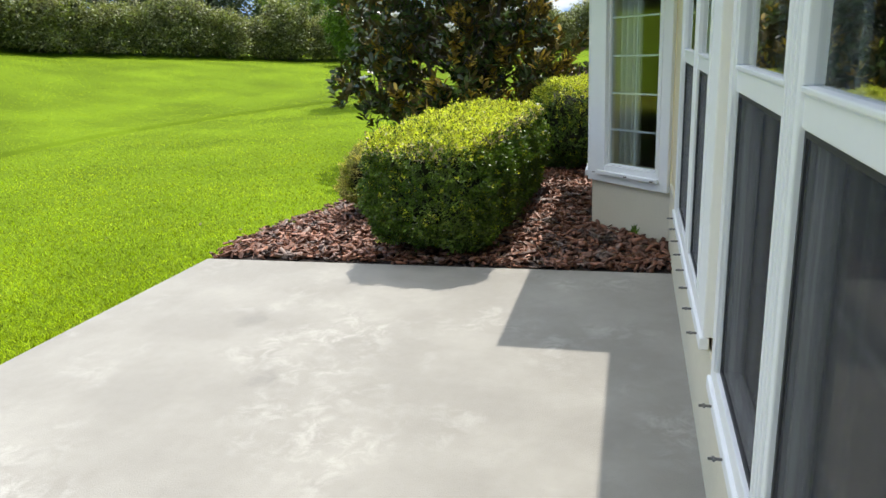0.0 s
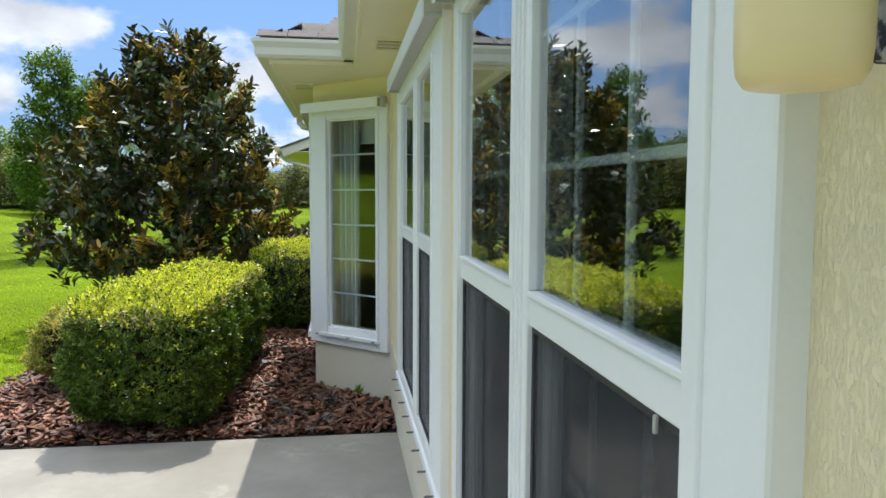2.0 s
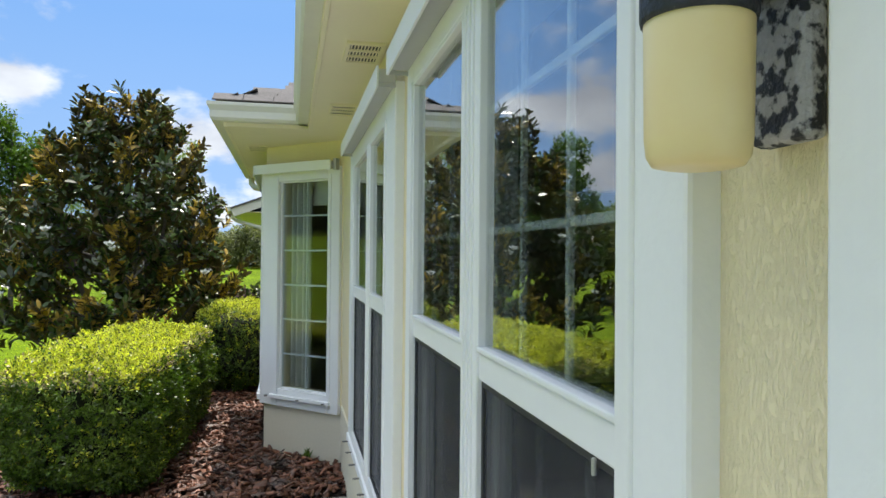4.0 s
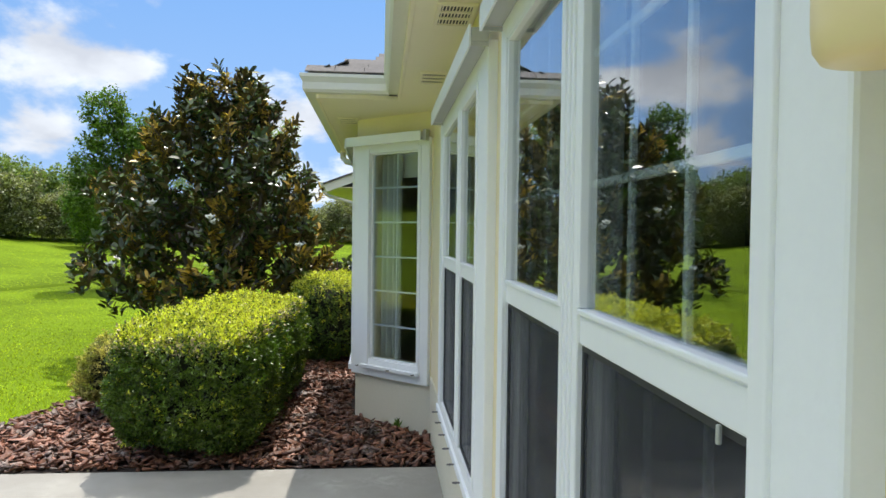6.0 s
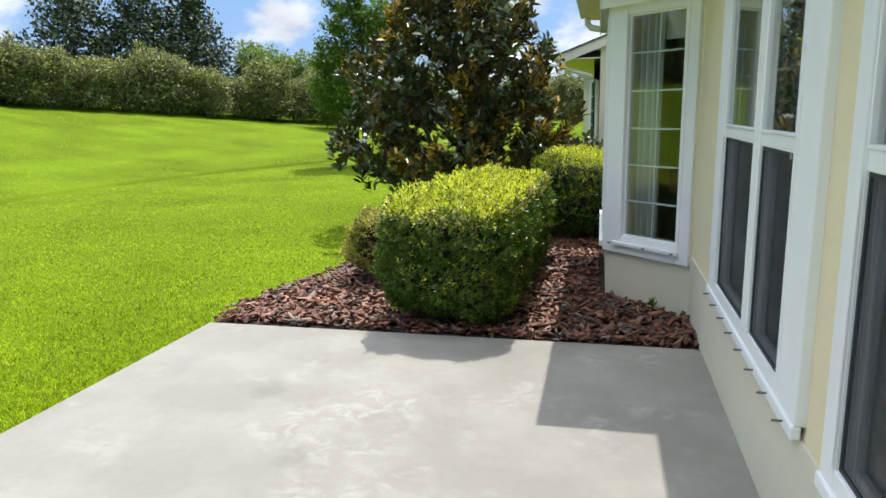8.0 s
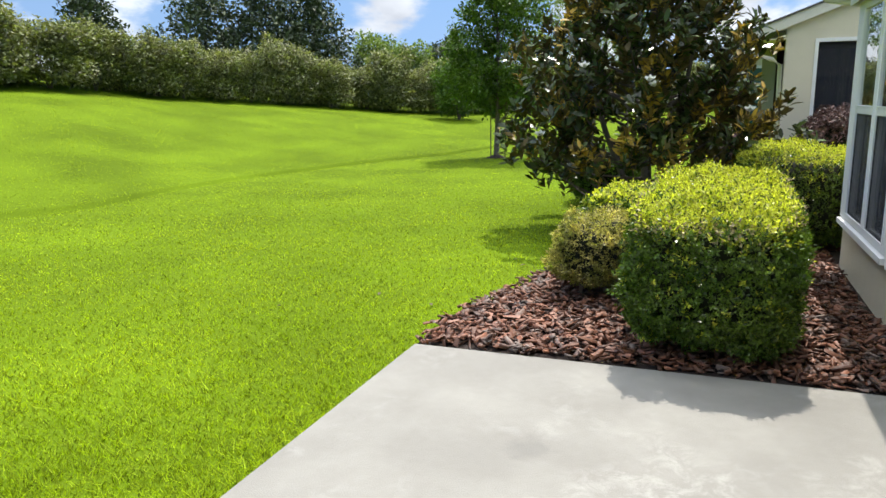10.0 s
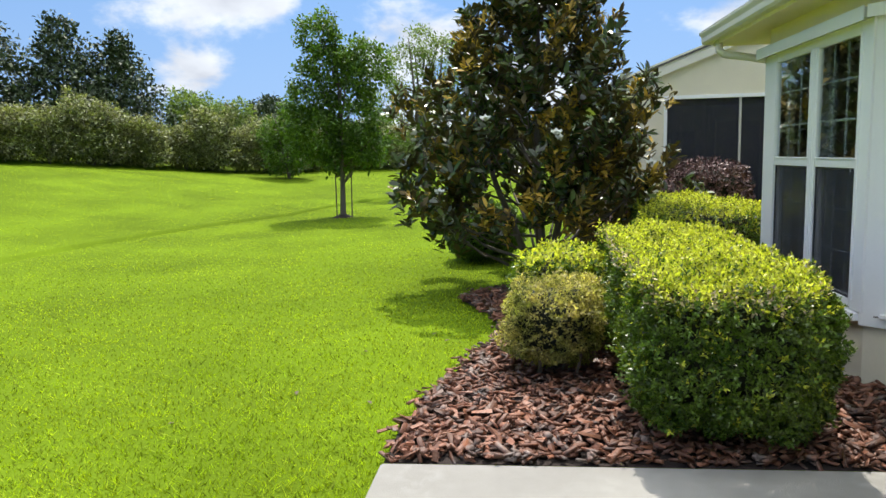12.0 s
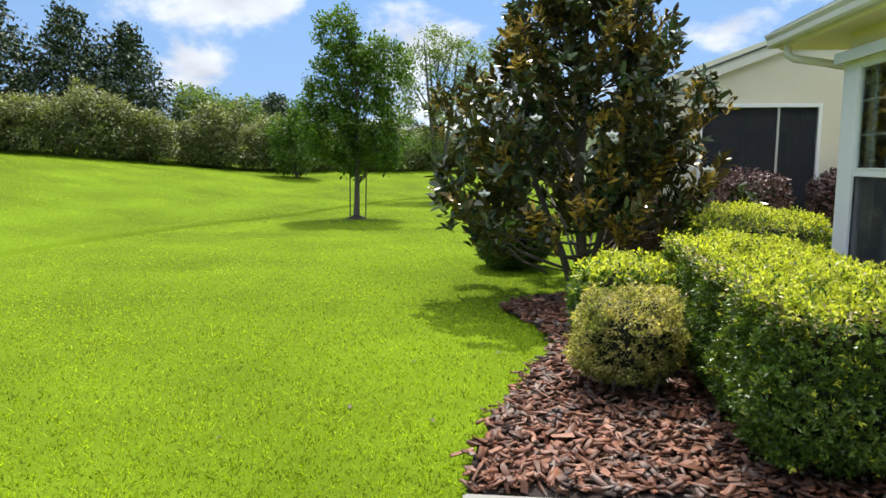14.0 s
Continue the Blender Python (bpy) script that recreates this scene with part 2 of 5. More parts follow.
M_STUCCO = stucco_mat("stucco", (0.88, 0.77, 0.52))
M_STUCCO_PALE = stucco_mat("stucco_pale", (0.76, 0.71, 0.57))
M_WHITE = mat("white_vinyl", (0.87, 0.88, 0.89), 0.38, vary=0.025, scale=4, fine=30)
M_TRIM = mat("white_trim", (0.86, 0.87, 0.88), 0.55, vary=0.03, scale=5, fine=60, bump=0.12, bump_scale=60)
M_GREY = mat("grey_aluminium", (0.50, 0.50, 0.49), 0.45, metal=0.3, vary=0.05, scale=6)
M_SOFFIT = mat("soffit_paint", (0.87, 0.80, 0.62), 0.7, vary=0.03, scale=3, bump=0.08, bump_scale=90)
M_GUTTER = mat("gutter_metal", (0.74, 0.72, 0.64), 0.45, vary=0.05, scale=3, fine=30)
M_SHINGLE = mat("shingle", (0.115, 0.105, 0.10), 0.95, vary=0.2, scale=20, fine=120, bump=0.5, bump_scale=200, obj=0.25)
M_GLASS = glass_mat("window_glass")
M_SCREEN = screen_mat("insect_screen")
M_DARK = mat("dark_gasket", (0.03, 0.03, 0.035), 0.6)
# dimness of the room and porch interiors put into a dark wall colour
M_ROOM = mat("room_dimness", (0.16, 0.15, 0.13), 0.9, vary=0.05, scale=3)
M_CURTAIN = mat("curtain_cloth", (0.80, 0.77, 0.70), 0.9, vary=0.05, scale=4, fine=80)
M_STEEL = mat("stud_steel", (0.20, 0.19, 0.18), 0.5, metal=0.8)
M_LAMPBLACK = mat("peeling_paint", (0.018, 0.020, 0.028), 0.55, second=(0.40, 0.40, 0.41), scale=75, amount=(0.44, 0.52), bump=0.6, bump_scale=110, vary=0.3, fine=240)
M_LAMPCAP = mat("chipped_black_paint", (0.020, 0.024, 0.034), 0.5, second=(0.26, 0.27, 0.29), scale=55, amount=(0.58, 0.66), bump=0.4, bump_scale=110, vary=0.3, fine=200)
M_LAMPGLASS = mat("aged_lamp_glass", (0.86, 0.73, 0.42), 0.35, second=(0.80, 0.62, 0.28), scale=6)
M_SOIL = mat("soil", (0.025, 0.015, 0.011), 0.95, vary=0.3, scale=10, fine=90, bump=0.8, bump_scale=60)
M_CHIP = mat("bark_chip", (0.152, 0.061, 0.033), 0.5, vary=0.18, scale=6, fine=120, bump=0.4, bump_scale=150, island=0.6, obj=0.55, second=(0.115, 0.082, 0.068), amount=(0.53, 0.64))
M_LAWN = mat("lawn", (0.096, 0.148, 0.006), 0.9, vary=0.13, scale=0.5, fine=42, bump=1.0, bump_scale=46, second=(0.135, 0.208, 0.008), spec=0.05)
M_GRASS = mat("grass_blade", (0.250, 0.330, 0.013), 0.55, island=0.85, second=(0.33, 0.38, 0.02), scale=0.9, trans=0.45, vary=0.26, fine=14, spec=0.10)
M_HEDGE = mat("hedge_leaf", (0.064, 0.126, 0.012), 0.36, island=0.65, second=(0.105, 0.155, 0.02), scale=2.2, trans=0.32)
M_HEDGE_TIP = mat("clipped_leaf_tip", (0.46, 0.37, 0.21), 0.7, island=0.5)
M_HEDGE_Y = mat("hedge_leaf_yellow", (0.54, 0.45, 0.19), 0.5, island=0.6, second=(0.18, 0.19, 0.05), scale=7, trans=0.48)
# bright copy of the hedge leaf, sunlight on the tops put into its colour
M_HEDGE_SUNLIT = mat("hedge_sunlit_leaf", (0.60, 0.59, 0.085), 0.45, island=0.5, second=(0.42, 0.43, 0.055), scale=4, trans=0.46)
# near black: inner shade of the shrubs put into the colour
M_CORE = mat("hedge_inner_shade", (0.012, 0.015, 0.006), 0.95, vary=0.3, scale=30)
M_TWIG = mat("twig", (0.13, 0.10, 0.075), 0.9, vary=0.2, scale=20)
M_BARK = mat("bark", (0.12, 0.10, 0.085), 0.9, vary=0.25, scale=12, fine=60, bump=0.8, bump_scale=40)
M_MAG = mat("magnolia_leaf", (0.068, 0.102, 0.025), 0.24, island=0.6, trans=0.32)
M_MAG_UNDER = mat("magnolia_underside", (0.12, 0.09, 0.032), 0.7, island=0.4)
M_MAG_NEW = mat("magnolia_new_leaf", (0.46, 0.31, 0.05), 0.40, island=0.6, trans=0.5)
M_PETAL = mat("petal", (0.8, 0.79, 0.7), 0.5)
M_LEAF = mat("tree_leaf", (0.085, 0.150, 0.022), 0.5, island=0.5, trans=0.4)
M_LEAF_PALE = mat("willow_leaf", (0.155, 0.21, 0.07), 0.5, island=0.4, trans=0.4)
M_LEAF_DARK = mat("conifer_leaf", (0.065, 0.092, 0.036), 0.6, island=0.5)
M_FAR = mat("far_shrub_leaf", (0.17, 0.20, 0.06), 0.55, island=0.65, second=(0.24, 0.235, 0.13), scale=1.2, trans=0.25)
M_RED = mat("red_shrub_leaf", (0.075, 0.028, 0.028), 0.5, island=0.6, second=(0.16, 0.09, 0.075), scale=6)
M_WOODFAR = mat("far_wood", (0.05, 0.07, 0.045), 0.9, vary=0.3, scale=0.3)


# ---- mesh helpers ----
def part(name, bm, material, parent=None, label="", smooth=False):
    me = bpy.data.meshes.new(name)
    bm.to_mesh(me); bm.free()
    me.materials.append(material)
    if smooth:
        me.polygons.foreach_set("use_smooth", [True] * len(me.polygons))
    ob = new(name, me)
    if parent is not None:
        ob.parent = parent
    if label:
        ob["label"] = label
    return ob


def arrays(name, verts, faces, materials, parent=None, midx=None, smooth=False):
    """A mesh object from an (n, 3) array and an (m, k) index array."""
    me = bpy.data.meshes.new(name)
    verts = np.asarray(verts, dtype=np.float32); faces = np.asarray(faces, dtype=np.int32)
    k = faces.shape[1]
    me.vertices.add(len(verts)); me.vertices.foreach_set("co", verts.ravel())
    me.loops.add(faces.size); me.loops.foreach_set("vertex_index", faces.ravel())
    me.polygons.add(len(faces)); me.polygons.foreach_set("loop_start", np.arange(0, faces.size, k, dtype=np.int32))
    for m in materials:
        me.materials.append(m)
    if midx is not None:
        me.polygons.foreach_set("material_index", np.asarray(midx, dtype=np.int32))
    if smooth:
        me.polygons.foreach_set("use_smooth", np.ones(len(faces), dtype=bool))
    me.update(calc_edges=True)
    ob = new(name, me)
    if parent is not None:
        ob.parent = parent
    return ob


def empty(name, m, label, category, group="", kind=""):
    ob = new(name)
    ob.matrix_world = m
    return tagged(ob, label, category, group, kind)


def box(bm, x0, x1, y0, y1, z0, z1, bevel=0.0):
    r = bmesh.ops.create_cube(bm, size=1.0)
    vs = r["verts"]
    for v in vs:
        v.co = Vector((x0 + (v.co.x + 0.5) * (x1 - x0), y0 + (v.co.y + 0.5) * (y1 - y0), z0 + (v.co.z + 0.5) * (z1 - z0)))
    if bevel:
        es = list({e for v in vs for e in v.link_edges})
        bmesh.ops.bevel(bm, geom=es, offset=bevel, segments=2, affect="EDGES", profile=0.5)
    return bm


def boxpart(name, x0, x1, y0, y1, z0, z1, material, parent=None, bevel=0.0, label=""):
    return part(name, box(bmesh.new(), x0, x1, y0, y1, z0, z1, bevel), material, parent, label)


def tube(bm, pts, radii, n=8):
    """A tapered round limb along points."""
    rings = []
    pts = [Vector(p) for p in pts]
    for i, p in enumerate(pts):
        d = (pts[min(i + 1, len(pts) - 1)] - pts[max(i - 1, 0)]).normalized()
        a = d.orthogonal().normalized(); b = d.cross(a)
        rings.append([bm.verts.new(p + (a * math.cos(2 * math.pi * k / n) + b * math.sin(2 * math.pi * k / n)) * radii[i]) for k in range(n)])
    for r0, r1 in zip(rings, rings[1:]):
        # start the second ring at the vertex nearest to the first ring's start
        s = min(range(n), key=lambda q: (r1[q].co - r0[0].co).length)
        for k in range(n):
            bm.faces.new((r0[k], r0[(k + 1) % n], r1[(k + 1 + s) % n], r1[(k + s) % n]))
    bm.faces.new(rings[-1]); bm.faces.new(rings[0][::-1])
    return bm


def holed_wall(name, u0, u1, z0, z1, thick, holes, material, m):
    """A wall in its own x-z plane, outer face at y = 0, inner at y = thick, with holes (x0, x1, z0, z1) cut through."""
    us = sorted({u0, u1, *[h[0] for h in holes], *[h[1] for h in holes]})
    zs = sorted({z0, z1, *[h[2] for h in holes], *[h[3] for h in holes]})
    bm = bmesh.new()

    def quad(*p):
        bm.faces.new([bm.verts.new(q) for q in p])
    solid = {}
    for i in range(len(us) - 1):
        for j in range(len(zs) - 1):
            c, d = (us[i] + us[i + 1]) / 2, (zs[j] + zs[j + 1]) / 2
            solid[i, j] = not any(h[0] < c < h[1] and h[2] < d < h[3] for h in holes)
    for (i, j), s in solid.items():
        if not s:
            continue
        a, b, c, d = us[i], us[i + 1], zs[j], zs[j + 1]
        quad((a, 0, c), (b, 0, c), (b, 0, d), (a, 0, d))
        quad((b, thick, c), (a, thick, c), (a, thick, d), (b, thick, d))
        if not solid.get((i - 1, j)):
            quad((a, thick, c), (a, 0, c), (a, 0, d), (a, thick, d))
        if not solid.get((i + 1, j)):
            quad((b, 0, c), (b, thick, c), (b, thick, d), (b, 0, d))
        if not solid.get((i, j - 1)):
            quad((a, 0, c), (a, thick, c), (b, thick, c), (b, 0, c))
        if not solid.get((i, j + 1)):
            quad((a, 0, d), (b, 0, d), (b, thick, d), (a, thick, d))
    bmesh.ops.remove_doubles(bm, verts=bm.verts, dist=1e-5)
    ob = part(name, bm, material)
    ob.matrix_world = m
    return ob


# ---- ground ----
ANG = [-40, -10, 11.5, 21.5, 32, 50, 80, 120, 180]
R_HEDGE = [44, 42, 39, 35.5, 33, 27.3, 23, 22, 24]
Z_HEDGE = [0.5, 0.65, 0.82, 0.82, 1.3, 2.05, 2.4, 2.0, 1.0]
R_SWALE = [36, 34, 28, 20.6, 17.2, 12.3, 11.0, 11, 12]


def lawn_height(x, y):
    dx, dy = x + 1.0, y - 1.0
    r = np.hypot(dx, dy)
    a = np.degrees(np.arctan2(-dx, dy))
    rs, rh, zh = np.interp(a, ANG, R_SWALE), np.interp(a, ANG, R_HEDGE), np.interp(a, ANG, Z_HEDGE)
    k = np.clip((r - rs) / (rh - rs), 0, 1.25)
    z = zh * (k * k * (3 - 2 * np.clip(k, 0, 1)) * 0.45 + 0.55 * k)
    # a low mown bank: shallow ditch, then a short steep rise
    e = np.clip((r - rs) / 0.20, 0, 1)
    dip = (-0.045 * np.exp(-((r - rs + 0.05) / 0.12) ** 2) + 0.045 * e * e * (3 - 2 * e)) * np.clip(r / 8 - 0.6, 0, 1)
    und = 0.003 * np.sin(x * 0.9 + y * 0.35) * np.sin(y * 0.7) * np.clip(r / 8 - 0.5, 0, 1)
    return z + dip + und - 0.035


def build_ground():
    aa = np.radians(np.linspace(0, 360, 241)[:-1])
    deg0 = (np.degrees(aa) + 180) % 360 - 180
    rs, rh = np.interp(deg0, ANG, R_SWALE), np.interp(deg0, ANG, R_HEDGE) + 8
    bank = np.array([-0.7, -0.45, -0.3, -0.2, -0.12, -0.05, 0.02, 0.08, 0.14, 0.2, 0.28, 0.4, 0.6])
    # rings that follow the bank, so that its edge stays clean
    R = np.concatenate([np.linspace(0.02, 1, 40)[:, None] * (rs - 0.9), rs + bank[:, None], rs + 0.8 + np.linspace(0, 1, 46)[:, None] * (rh - rs - 0.8),
                        np.array([60, 70, 100, 160, 300, 700, 2000, 4500.0])[:, None] + 0 * rs])
    A = np.broadcast_to(aa, R.shape)
    X, Y = -1 - R * np.sin(A), 1 + R * np.cos(A)
    deg = (np.degrees(A) + 180) % 360 - 180
    Z = lawn_height(X, Y)
    Z = np.where((deg < -45) | (deg > 175), -0.035, Z)
    Z = np.where(R > 60, np.clip(Z, -0.2, 0.6), Z)
    v = np.concatenate([[[-1, 1, -0.035]], np.stack([X, Y, Z], -1).reshape(-1, 3)])
    idx = 1 + np.arange(R.size).reshape(R.shape)
    q = np.stack([idx[:-1], np.roll(idx[:-1], -1, 1), np.roll(idx[1:], -1, 1), idx[1:]], -1).reshape(-1, 4)
    ob = arrays("ground", v, q, [M_LAWN], smooth=True)
    tagged(ob, "bright green mown lawn rising to a hedge", "lawn", kind="structure")


build_ground()


def patio_left(y):
    return -3.042 - 0.018 * (4.54 - y)


def build_patio():
    bm = bmesh.new()
    pts = [(0.42, -3.5), (0.42, 4.54), (patio_left(4.54), 4.54), (patio_left(-3.5), -3.5)]
    top = [bm.verts.new((x, y, 0)) for x, y in pts]
    f = bm.faces.new(top)
    r = bmesh.ops.extrude_face_region(bm, geom=[f])
    for v in r["geom"]:
        if isinstance(v, bmesh.types.BMVert):
            v.co.z = -0.12
    bmesh.ops.recalc_face_normals(bm, faces=bm.faces)
    es = [e for e in bm.edges if all(abs(v.co.z) < 1e-6 for v in e.verts)]
    bmesh.ops.bevel(bm, geom=es, offset=0.012, segments=2, affect="EDGES")
    tagged(part("patio", bm, M_CONCRETE), "pale worn concrete patio slab beside the house", "patio", kind="structure")


build_patio()

# mulch bed outline, from the patio round the bushes and the magnolia to the house
BED = [(-3.03, 4.56), (-3.02, 4.97), (-2.90, 5.6), (-2.76, 6.17), (-2.57, 6.8), (-2.49, 7.3), (-2.64, 7.9), (-2.93, 8.5), (-2.85, 8.85), (-2.35, 9.17),
       (-1.6, 9.6), (-1.2, 10.1), (-0.5, 10.4), (0.38, 10.4), (0.38, 4.56)]


def inside(x, y, poly):
    c = np.zeros(np.shape(x), dtype=bool)
    for (x0, y0), (x1, y1) in zip(poly, poly[1:] + poly[:1]):
        hit = (y0 > y) != (y1 > y)
        c ^= hit & (x < (x1 - x0) * (y - y0) / (y1 - y0 + 1e-12) + x0)
    return c


def build_bed():
    bm = bmesh.new()
    vs = [bm.verts.new((x, y, -0.012)) for x, y in BED]
    f = bm.faces.new(vs)
    bmesh.ops.triangulate(bm, faces=[f])
    ob = part("mulch_bed", bm, M_SOIL)
    tagged(ob, "dark soil bed covered with red bark mulch", "mulch bed", kind="structure")
    return ob


bed = build_bed()

# ---- the house ----
XW = 0.375          # stucco face of the long wall
FACE_WEST = -90.0   # turn of things whose front looks towards -x


def sash(parent, name, x0, x1, z0, z1, yg, cols, rows, frame_w=0.011, bar=0.015):
    """A glazed sash: thin frame, pane, and glazing bars."""
    for a, b, c, d in ((x0, x1, z0, z0 + frame_w), (x0, x1, z1 - frame_w, z1), (x0, x0 + frame_w, z0 + frame_w, z1 - frame_w), (x1 - frame_w, x1, z0 + frame_w, z1 - frame_w)):
        boxpart("sash_rail", a, b, yg - 0.012, yg + 0.025, c, d, M_WHITE, parent, 0.003)
    g = boxpart("pane", x0 + frame_w - 0.004, x1 - frame_w + 0.004, yg + 0.004, yg + 0.008, z0 + frame_w - 0.004, z1 - frame_w + 0.004, M_GLASS, parent)
    g.visible_shadow = False
    for i in range(1, cols):
        x = x0 + (x1 - x0) * i / cols
        boxpart("glazing_bar", x - bar / 2, x + bar / 2, yg + 0.0095, yg + 0.020, z0 + frame_w, z1 - frame_w, M_WHITE, parent, 0.003)
    for j in range(1, rows):
        z = z0 + (z1 - z0) * j / rows
        boxpart("glazing_bar", x0 + frame_w, x1 - frame_w, yg + 0.0085, yg + 0.019, z - bar / 2, z + bar / 2, M_WHITE, parent, 0.003)


def insect_screen(parent, x0, x1, z0, z1, y):
    for a, b, c, d in ((x0, x1, z0, z0 + 0.012), (x0, x1, z1 - 0.012, z1), (x0, x0 + 0.012, z0 + 0.012, z1 - 0.012), (x1 - 0.012, x1, z0 + 0.012, z1 - 0.012)):
        boxpart("screen_frame", a, b, y, y + 0.008, c, d, M_DARK, parent)
    sc = boxpart("screen", x0 + 0.010, x1 - 0.010, y + 0.003, y + 0.0045, z0 + 0.010, z1 - 0.010, M_SCREEN, parent, label="charcoal insect screen")
    sc.visible_shadow = False


def double_window(name, zsill, zmid, ztop, lights, sides, m, label, head=0.10):
    """A pair of double-hung windows in a broad white casing; lights: (x0, x1) of each, in its own x."""
    w = empty(name, m, label, "window", kind="structure")
    xa, xb = lights[0][0], lights[-1][1]
    out = -0.035
    boxpart("casing", xa - sides[0], xa, out, 0.05, zsill - 0.06, ztop + head, M_TRIM, w, 0.006)
    boxpart("casing", xb, xb + sides[1], out, 0.05, zsill - 0.06, ztop + head, M_TRIM, w, 0.006)
    boxpart("casing_bead", xa - 0.036, xa - 0.002, out - 0.006, out + 0.004, zsill, ztop, M_WHITE, w, 0.003)
    boxpart("casing_bead", xb + 0.002, xb + 0.036, out - 0.006, out + 0.004, zsill, ztop, M_WHITE, w, 0.003)
    boxpart("head_casing", xa, xb, out, 0.05, ztop, ztop + head, M_TRIM, w, 0.004)
    boxpart("sill_casing", xa, xb, out, 0.05, zsill - 0.06, zsill, M_WHITE, w, 0.004)
    for (a0, a1), (b0, b1) in zip(lights, lights[1:]):
        boxpart("mullion", a1, b0, out, 0.05, zsill, ztop, M_WHITE, w, 0.004)
        for k in range(3):
            x = a1 + (b0 - a1) * (k + 1) / 4
            boxpart("mullion_rib", x - 0.006, x + 0.006, out - 0.005, out + 0.002, zsill, ztop, M_WHITE, w, 0.002)
    for a, b in lights:
        boxpart("meeting_rail", a, b, out + 0.006, 0.045, zmid - 0.055, zmid, M_WHITE, w, 0.004)
        sash(w, name, a, b, zmid, ztop, -0.023, 3, 3)
        insect_screen(w, a, b, zsill, zmid - 0.055, out + 0.012)
        sash(w, name, a, b, zsill, zmid - 0.055, 0.008, 3, 3)
        if b == lights[-1][1]:
            boxpart("screen_tab", b - 0.080, b - 0.074, out + 0.004, out + 0.010, zmid - 0.078, zmid - 0.056, M_GREY, w, 0.002)
    return w


# long wall: its own x runs towards -y from y = 0
UNITS = [((0.58, 1.19), (1.32, 1.945)), ((2.585, 3.125), (3.255, 3.99))]
SIDES = [(0.115, 0.137), (0.235, 0.255)]   # casing widths, far and near side
Z_SILL, Z_MID, Z_TOP = 0.56, 1.398, 2.105
M_LONG = pose(XW, 0, 0, 0, 0, FACE_WEST)
holes = [(-u[1][1], -u[0][0], Z_SILL, Z_TOP) for u in UNITS]
tagged(holed_wall("wall_west", -5.24, 4.0, -0.15, 2.46, 0.15, holes, M_STUCCO, M_LONG), "cream yellow stucco house wall", "wall", kind="structure")
for k, u in enumerate(UNITS):
    lights = [(-b, -a) for a, b in reversed(u)]
    double_window("window_%d" % (k + 1), Z_SILL, Z_MID, Z_TOP, lights, SIDES[k], M_LONG, "white paired double-hung window with dark lower insect screens")

# pale band of stucco under the sills, with the storm-panel ledge and its studs
for (a, b) in ((0.443, 2.06), (2.33, 4.225)):
    led = empty("shutter_sill_track", M_LONG, "white storm shutter sill track with steel studs", "sill track")
    boxpart("track", -b, -a, -0.046, -0.0125, 0.455, 0.4995, M_WHITE, led, 0.006)
    n = int((b - a) / 0.235)
    for i in range(n):
        x = -b + (i + 0.6) * (b - a) / n
        bm = bmesh.new()
        tube(bm, [(x, -0.046, 0.478), (x, -0.080, 0.478)], [0.004, 0.004], 6)
        box(bm, x - 0.011, x + 0.011, -0.070, -0.063, 0.475, 0.481, 0.002)
        part("stud", bm, M_STEEL, led, "steel wing-nut stud")
base = boxpart("wall_plinth", -5.2, -0.40, -0.012, 0.003, -0.1, 0.455, M_STUCCO_PALE)
base.matrix_world = M_LONG
tagged(base, "pale stucco band below the windows", "wall", kind="structure")

for (a, b, dz) in ((0.42, 2.04, 0.015), (2.30, 4.09, 0.04)):
    hd = empty("shutter_header", M_LONG, "white aluminium storm shutter header over the window", "shutter header")
    boxpart("front_face", -b, -a, -0.105, -0.097, 2.13 + dz, 2.205 + dz, M_WHITE, hd, 0.002)
    boxpart("channel", -b, -a, -0.0965, -0.036, 2.147 + dz, 2.195 + dz, M_GREY, hd, 0.003, "grey channel underside")
    for x in (-b + 0.002, -a - 0.006):
        boxpart("end_cap", x, x + 0.004, -0.0965, -0.036, 2.132 + dz, 2.145 + dz, M_GREY, hd)

# door casing beyond the lamp
dc = empty("door_1", M_LONG, "white painted door casing beside the wall lamp", "door", kind="structure")
boxpart("casing", -0.266, -0.10, -0.04, 0.02, 0.0, 2.2, M_TRIM, dc, 0.005)
boxpart("casing_edge", -0.10, -0.06, -0.055, 0.02, 0.0, 2.2, M_WHITE, dc, 0.005)
boxpart("door_leaf", -0.06, 0.85, -0.01, 0.004, 0.02, 2.1, M_WHITE, dc, 0.005)


# ---- the bay ----
A, B = Vector((XW, 5.23)), Vector((-0.215, 5.80))
C, D = Vector((-0.215, 7.60)), Vector((XW, 8.18))


def face_pose(p, q):
    """Pose of a wall from p to q (seen from outside, right to left), origin at its middle, front outwards."""
    d = (p - q).normalized()
    mid = (p + q) / 2
    return pose(mid.x, mid.y, 0, 0, 0, math.degrees(math.atan2(d.y, d.x)))


BZ0, BZ1 = 0.515, 2.168
side_len, front_len = (B - A).length, (C - B).length
m_side, m_front, m_far = face_pose(A, B), face_pose(B, C), face_pose(C, D)
sx0, sx1 = side_len / 2 - 0.648, side_len / 2 - 0.128
tagged(holed_wall("wall_bay_near", -side_len / 2, side_len / 2, 0.40, 2.46, 0.12, [(sx0, sx1, BZ0, BZ1)], M_STUCCO, m_side), "cream yellow stucco side of the bay", "wall", kind="structure")
tagged(holed_wall("plinth_bay_near", -side_len / 2, side_len / 2, -0.15, 0.40, 0.12, [], M_STUCCO_PALE, m_side), "pale stucco side of the bay", "wall", kind="structure")
fl = [(-0.625, 0.03), (0.155, 0.768)]
